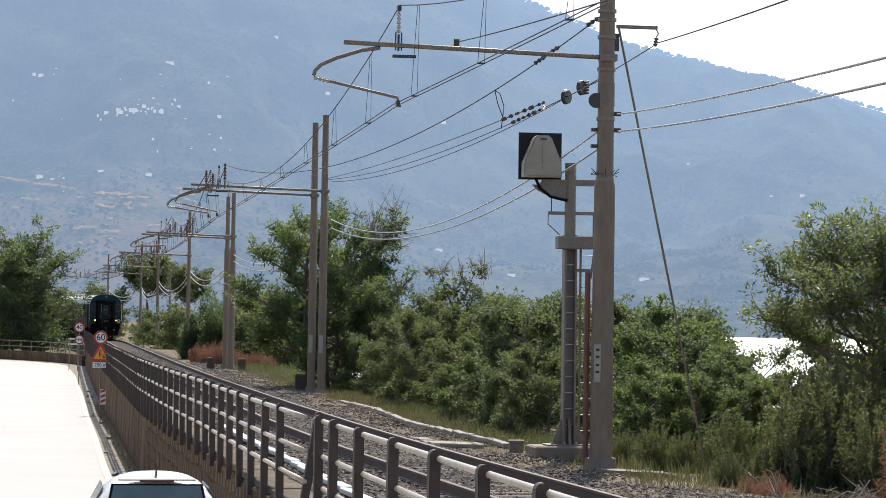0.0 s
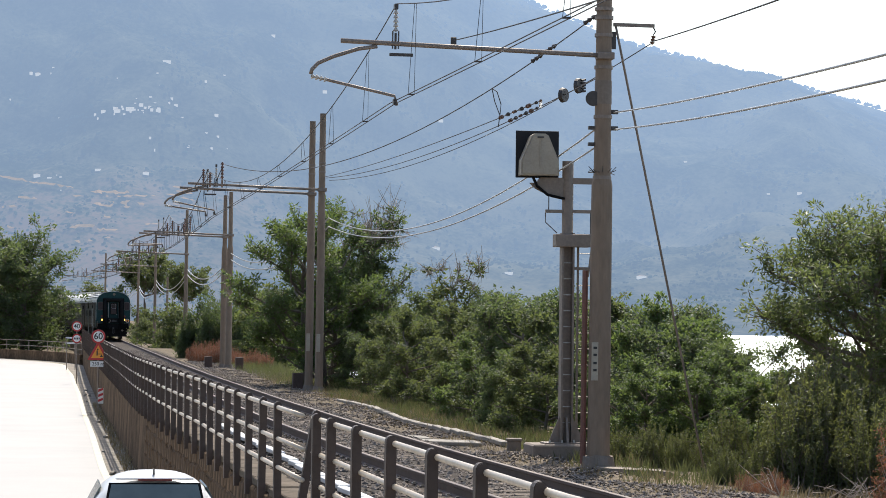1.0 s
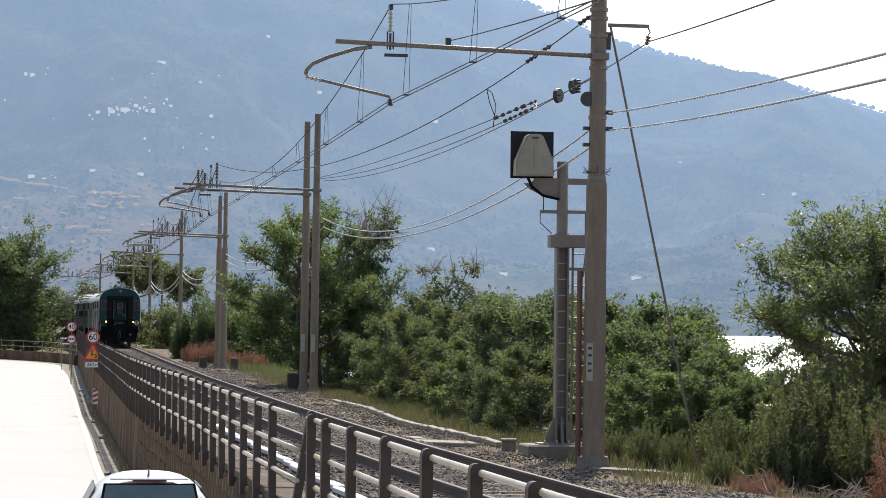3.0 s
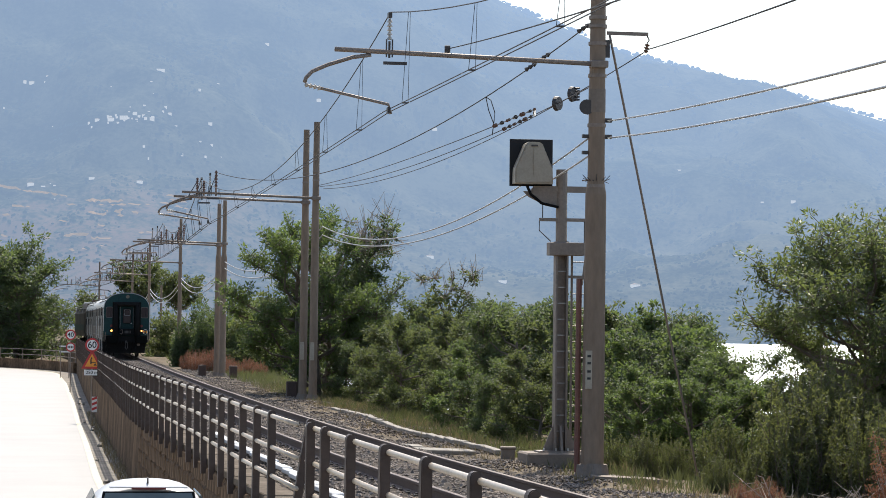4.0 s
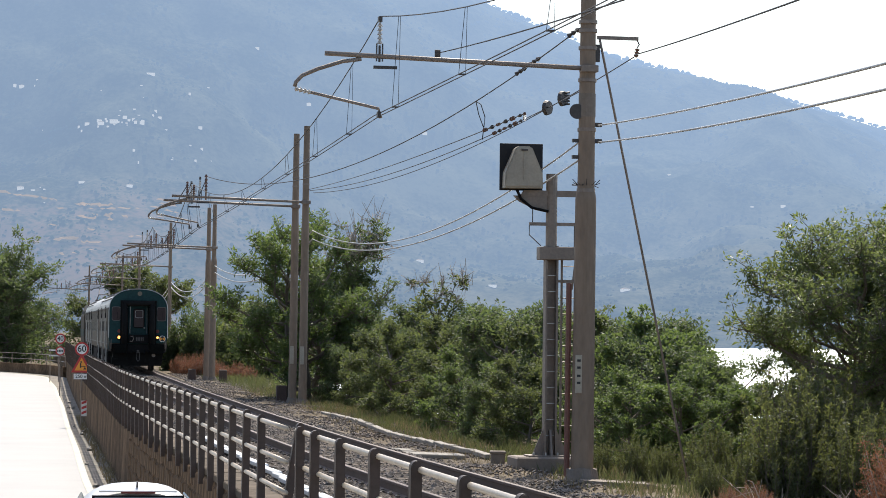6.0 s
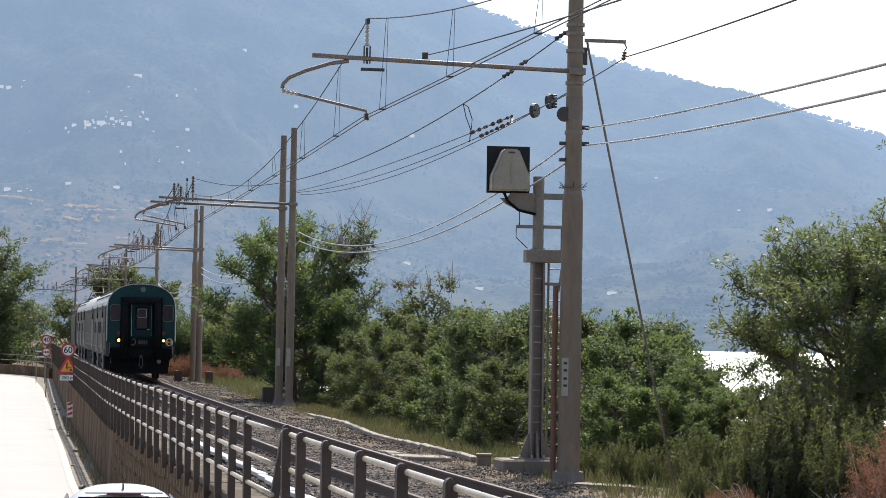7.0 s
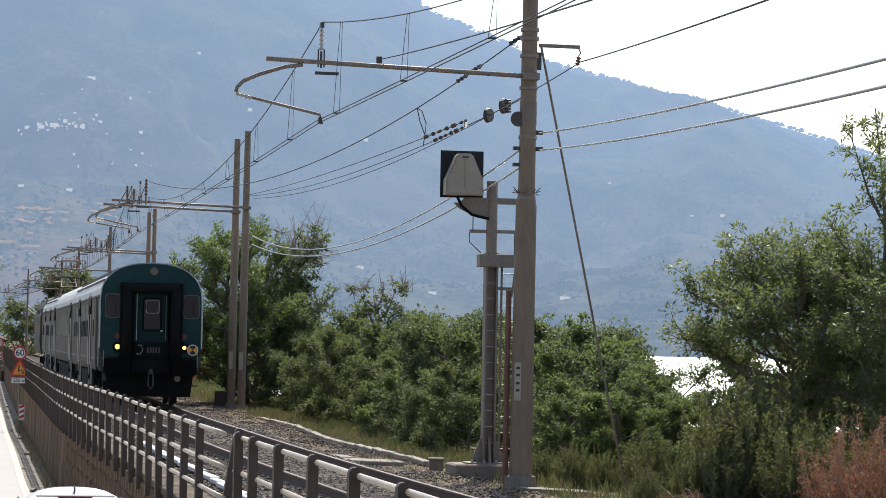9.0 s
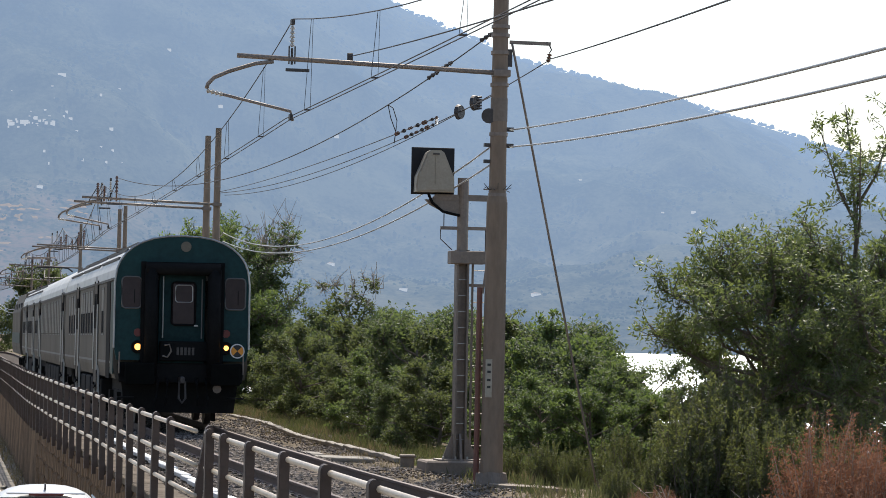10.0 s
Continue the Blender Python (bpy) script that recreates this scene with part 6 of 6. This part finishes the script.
    f1 = put(plant("tree", 81, 10.5, 4.6, 0.3, 18, 24, 24000, 0.15, LEAFC, "big dark green tree beside the road bend", "tree", low=0.06, cloud=0.13, long=1.8), -36.2, 246, -2.0)
    more(f1, -40.5, 252, -2.0, 80, 0.95)
    more(f1, -40.5, 268, -2.2, 170, 0.8)
    more(f1, -45, 262, -2.0, 200, 1.1)
    f2 = put(plant("umbrella_pine", 82, 9.0, 3.2, 0.25, 12, 14, 8000, 0.16, LEAFB, "umbrella pine with a flat crown", "tree", low=0.72, cloud=0.12), -31.5, 300, -1.5)
    more(f2, -25.6, 285, -1.5, 100, 0.85)
    f3 = put(plant("shrub", 83, 5.0, 2.6, 0.12, 12, 12, 7000, 0.13, LEAFB, "olive green shrub beyond the railway", "shrub", low=0.05, cloud=0.15), -19.5, 206, -2.6)
    for x, d, rz, s in ((-24, 232, 40, 0.5), (-26.5, 255, 90, 0.55), (-30, 285, 10, 0.7), (-17, 195, 200, 0.45), (-20.5, 222, 260, 0.5), (-36, 300, 70, 1.2), (-14.5, 182, 70, 0.45), (-38, 275, 20, 1.0), (-11, 170, 20, 0.9), (-8.0, 150, 80, 0.9)):
        more(f3, x, d, -1.2, rz, s)


def build_grass():
    def blades(name, n, where, h, material, label, seed):
        r = np.random.RandomState(seed)
        p = np.array([where(r) for _ in range(n)])
        a = r.uniform(0, 6.28, n)
        k = h * r.uniform(0.4, 1.2, n)
        w = np.c_[np.cos(a), np.sin(a), np.zeros(n)] * 0.009
        tip = p + np.c_[r.normal(size=n) * 0.3 * k, r.normal(size=n) * 0.3 * k, k]
        mid = (p + tip) / 2 + np.c_[np.zeros(n), np.zeros(n), k * 0.1]
        v = np.stack([p - w, p + w, mid + w * 0.7, tip, mid - w * 0.7], 1).reshape(-1, 3)
        f = (np.arange(n) * 5)[:, None] + np.array([0, 1, 2, 3, 4])
        ob = new(name, raw(name, v, f, material))
        tagged(ob, label, "grass", kind="stuff")

    spots = np.random.RandomState(9)
    tufts = [line_at(44 + 60 * spots.rand(), spots.uniform(4.0, 6.2), -0.68) for _ in range(260)]

    def near(r):
        q = tufts[r.randint(len(tufts))]
        return (q.x + r.normal() * 0.16, q.y + r.normal() * 0.25, q.z + 0.0)

    blades("tall_grass", 10000, near, 0.30, GRASSG, "green weeds and grass beside the ballast", 1)
    dry = [line_at(40 + 75 * spots.rand(), spots.uniform(3.0, 6.0), -0.66) for _ in range(260)]

    def drier(r):
        q = dry[r.randint(len(dry))]
        return (q.x + r.normal() * 0.15, q.y + r.normal() * 0.3, q.z)

    blades("dry_grass", 5000, drier, 0.28, GRASSD, "tufts of straw-coloured dry grass", 3)

    def foot(r):
        d = 30 + 95 * r.rand()
        return tuple(side(d, r.uniform(-0.3, 0.0), road_z(d)))

    blades("wall_foot_grass", 1200, foot, 0.22, GRASSD, "dry grass along the foot of the wall", 7)

    def far(r):
        d = 100 + 160 * r.rand()
        return tuple(line_at(d, r.uniform(3.4, 6.5), -0.68))

    blades("far_grass", 14000, far, 0.4, GRASSG, "green weeds further along the railway", 8)

    def slope(r):
        return (r.uniform(4.2, 9.0), r.uniform(36, 47.5), -0.84)

    blades("slope_grass", 4000, slope, 0.22, GRASSD, "short dry grass on the sunny slope", 11)

    # pale concrete cable duct lids between track and shrubs
    t = thing("cable_duct", (0, 0, 0), "row of pale concrete cable duct lids", "cable duct")
    a, b = Vector((-2.95, 84, -0.50)), Vector((1.15, 56.0, -0.47))
    rng = random.Random(12)
    me = mesh_of(box(B(), 0, 0, 0, 0.16, 0.99, 0.09, bevel=0.012), "duct_lid", COPING)
    n = 28
    for k in range(n):
        p = a.lerp(b, (k + 0.5) / n) + Vector((0.16 * math.sin(k * 0.3), 0, rng.uniform(-0.008, 0.008)))
        o = part("duct_lid", me, None, t)
        o.matrix_world = Matrix.Translation(p) @ pose(0, 0, 0, rng.uniform(-2, 2), rng.uniform(-3, 3), 8.4 + rng.uniform(-0.6, 0.6) + 2.7 * math.cos(k * 0.3))
    for x, d, w in ((-0.9, 57.5, 1.4), (0.2, 55.5, 1.2)):
        tagged(part("slab", box(B(), 0, 0, 0, w, 0.5, 0.08, bevel=0.015), COPING, None), "broken pale concrete slab lying on the ballast edge", "slab").matrix_world = pose(x, d, -0.44, 3, 2, 15)
    for x, d in ((-4.9, 97.5), (-9.3, 131), (-10.9, 133)):
        tagged(part("cable_cabinet", box(B(), 0, 0, 0.25, 0.36, 0.36, 0.75, bevel=0.03), RAILM, None), "small dark rusty metal cabinet beside the mast", "cabinet").matrix_world = pose(x, d, -0.6, 0, 0, 8)


# ---- build ----
build_ground()
build_hills()
build_far_woods()
build_houses()
build_terraces()
build_road()
build_wall()
build_track()
build_ballast()
build_fence()
build_trough()
build_overhead()
build_masts()
build_feeders()
build_signal()
LEAD = build_lead_coach()
win = [("shut", 2.9 + 1.32 * k) for k in range(14)]
SECOND = build_coach([("door", 1.2)] + win + [("door", 21.8)], False, "pale grey passenger coach with a row of narrow windows")
THIRD = build_coach([("wide", 2.0), ("wide", 3.5), ("door", 6.3), ("wide", 8.6), ("wide", 10.1), ("wide", 11.6), ("wide", 13.1), ("door", 15.4), ("wide", 17.6), ("wide", 19.2), ("wide", 20.8)], True,
                    "pale grey passenger coach with paired doors and a ribbed roof")
LOCO = build_loco()
build_signs()
build_car()
build_plants()
build_grass()


def train_front(t):
    """Metres ahead of the train's front end."""
    return 59.7 + 19.4 * (10 - t)


def motions():
    for ob, back, length in ((LEAD, 0.0, 23.0), (SECOND, 23.35, 23.0), (THIRD, 46.7, 23.0), (LOCO, 70.0, 15.7)):
        rows = []
        for k in range(21):
            t = k * 0.5
            d = train_front(t) + back * 0.99
            p, q = line_at(d, 0), line_at(d + length * 0.985, 0)
            rows.append((t, pose(p.x, p.y, bed_z(p.y), math.degrees(math.atan2(bed_z(q.y) - bed_z(p.y), length)), 0, -math.degrees(math.atan2(q.x - p.x, q.y - p.y)))))
        walk(ob, rows)


motions()
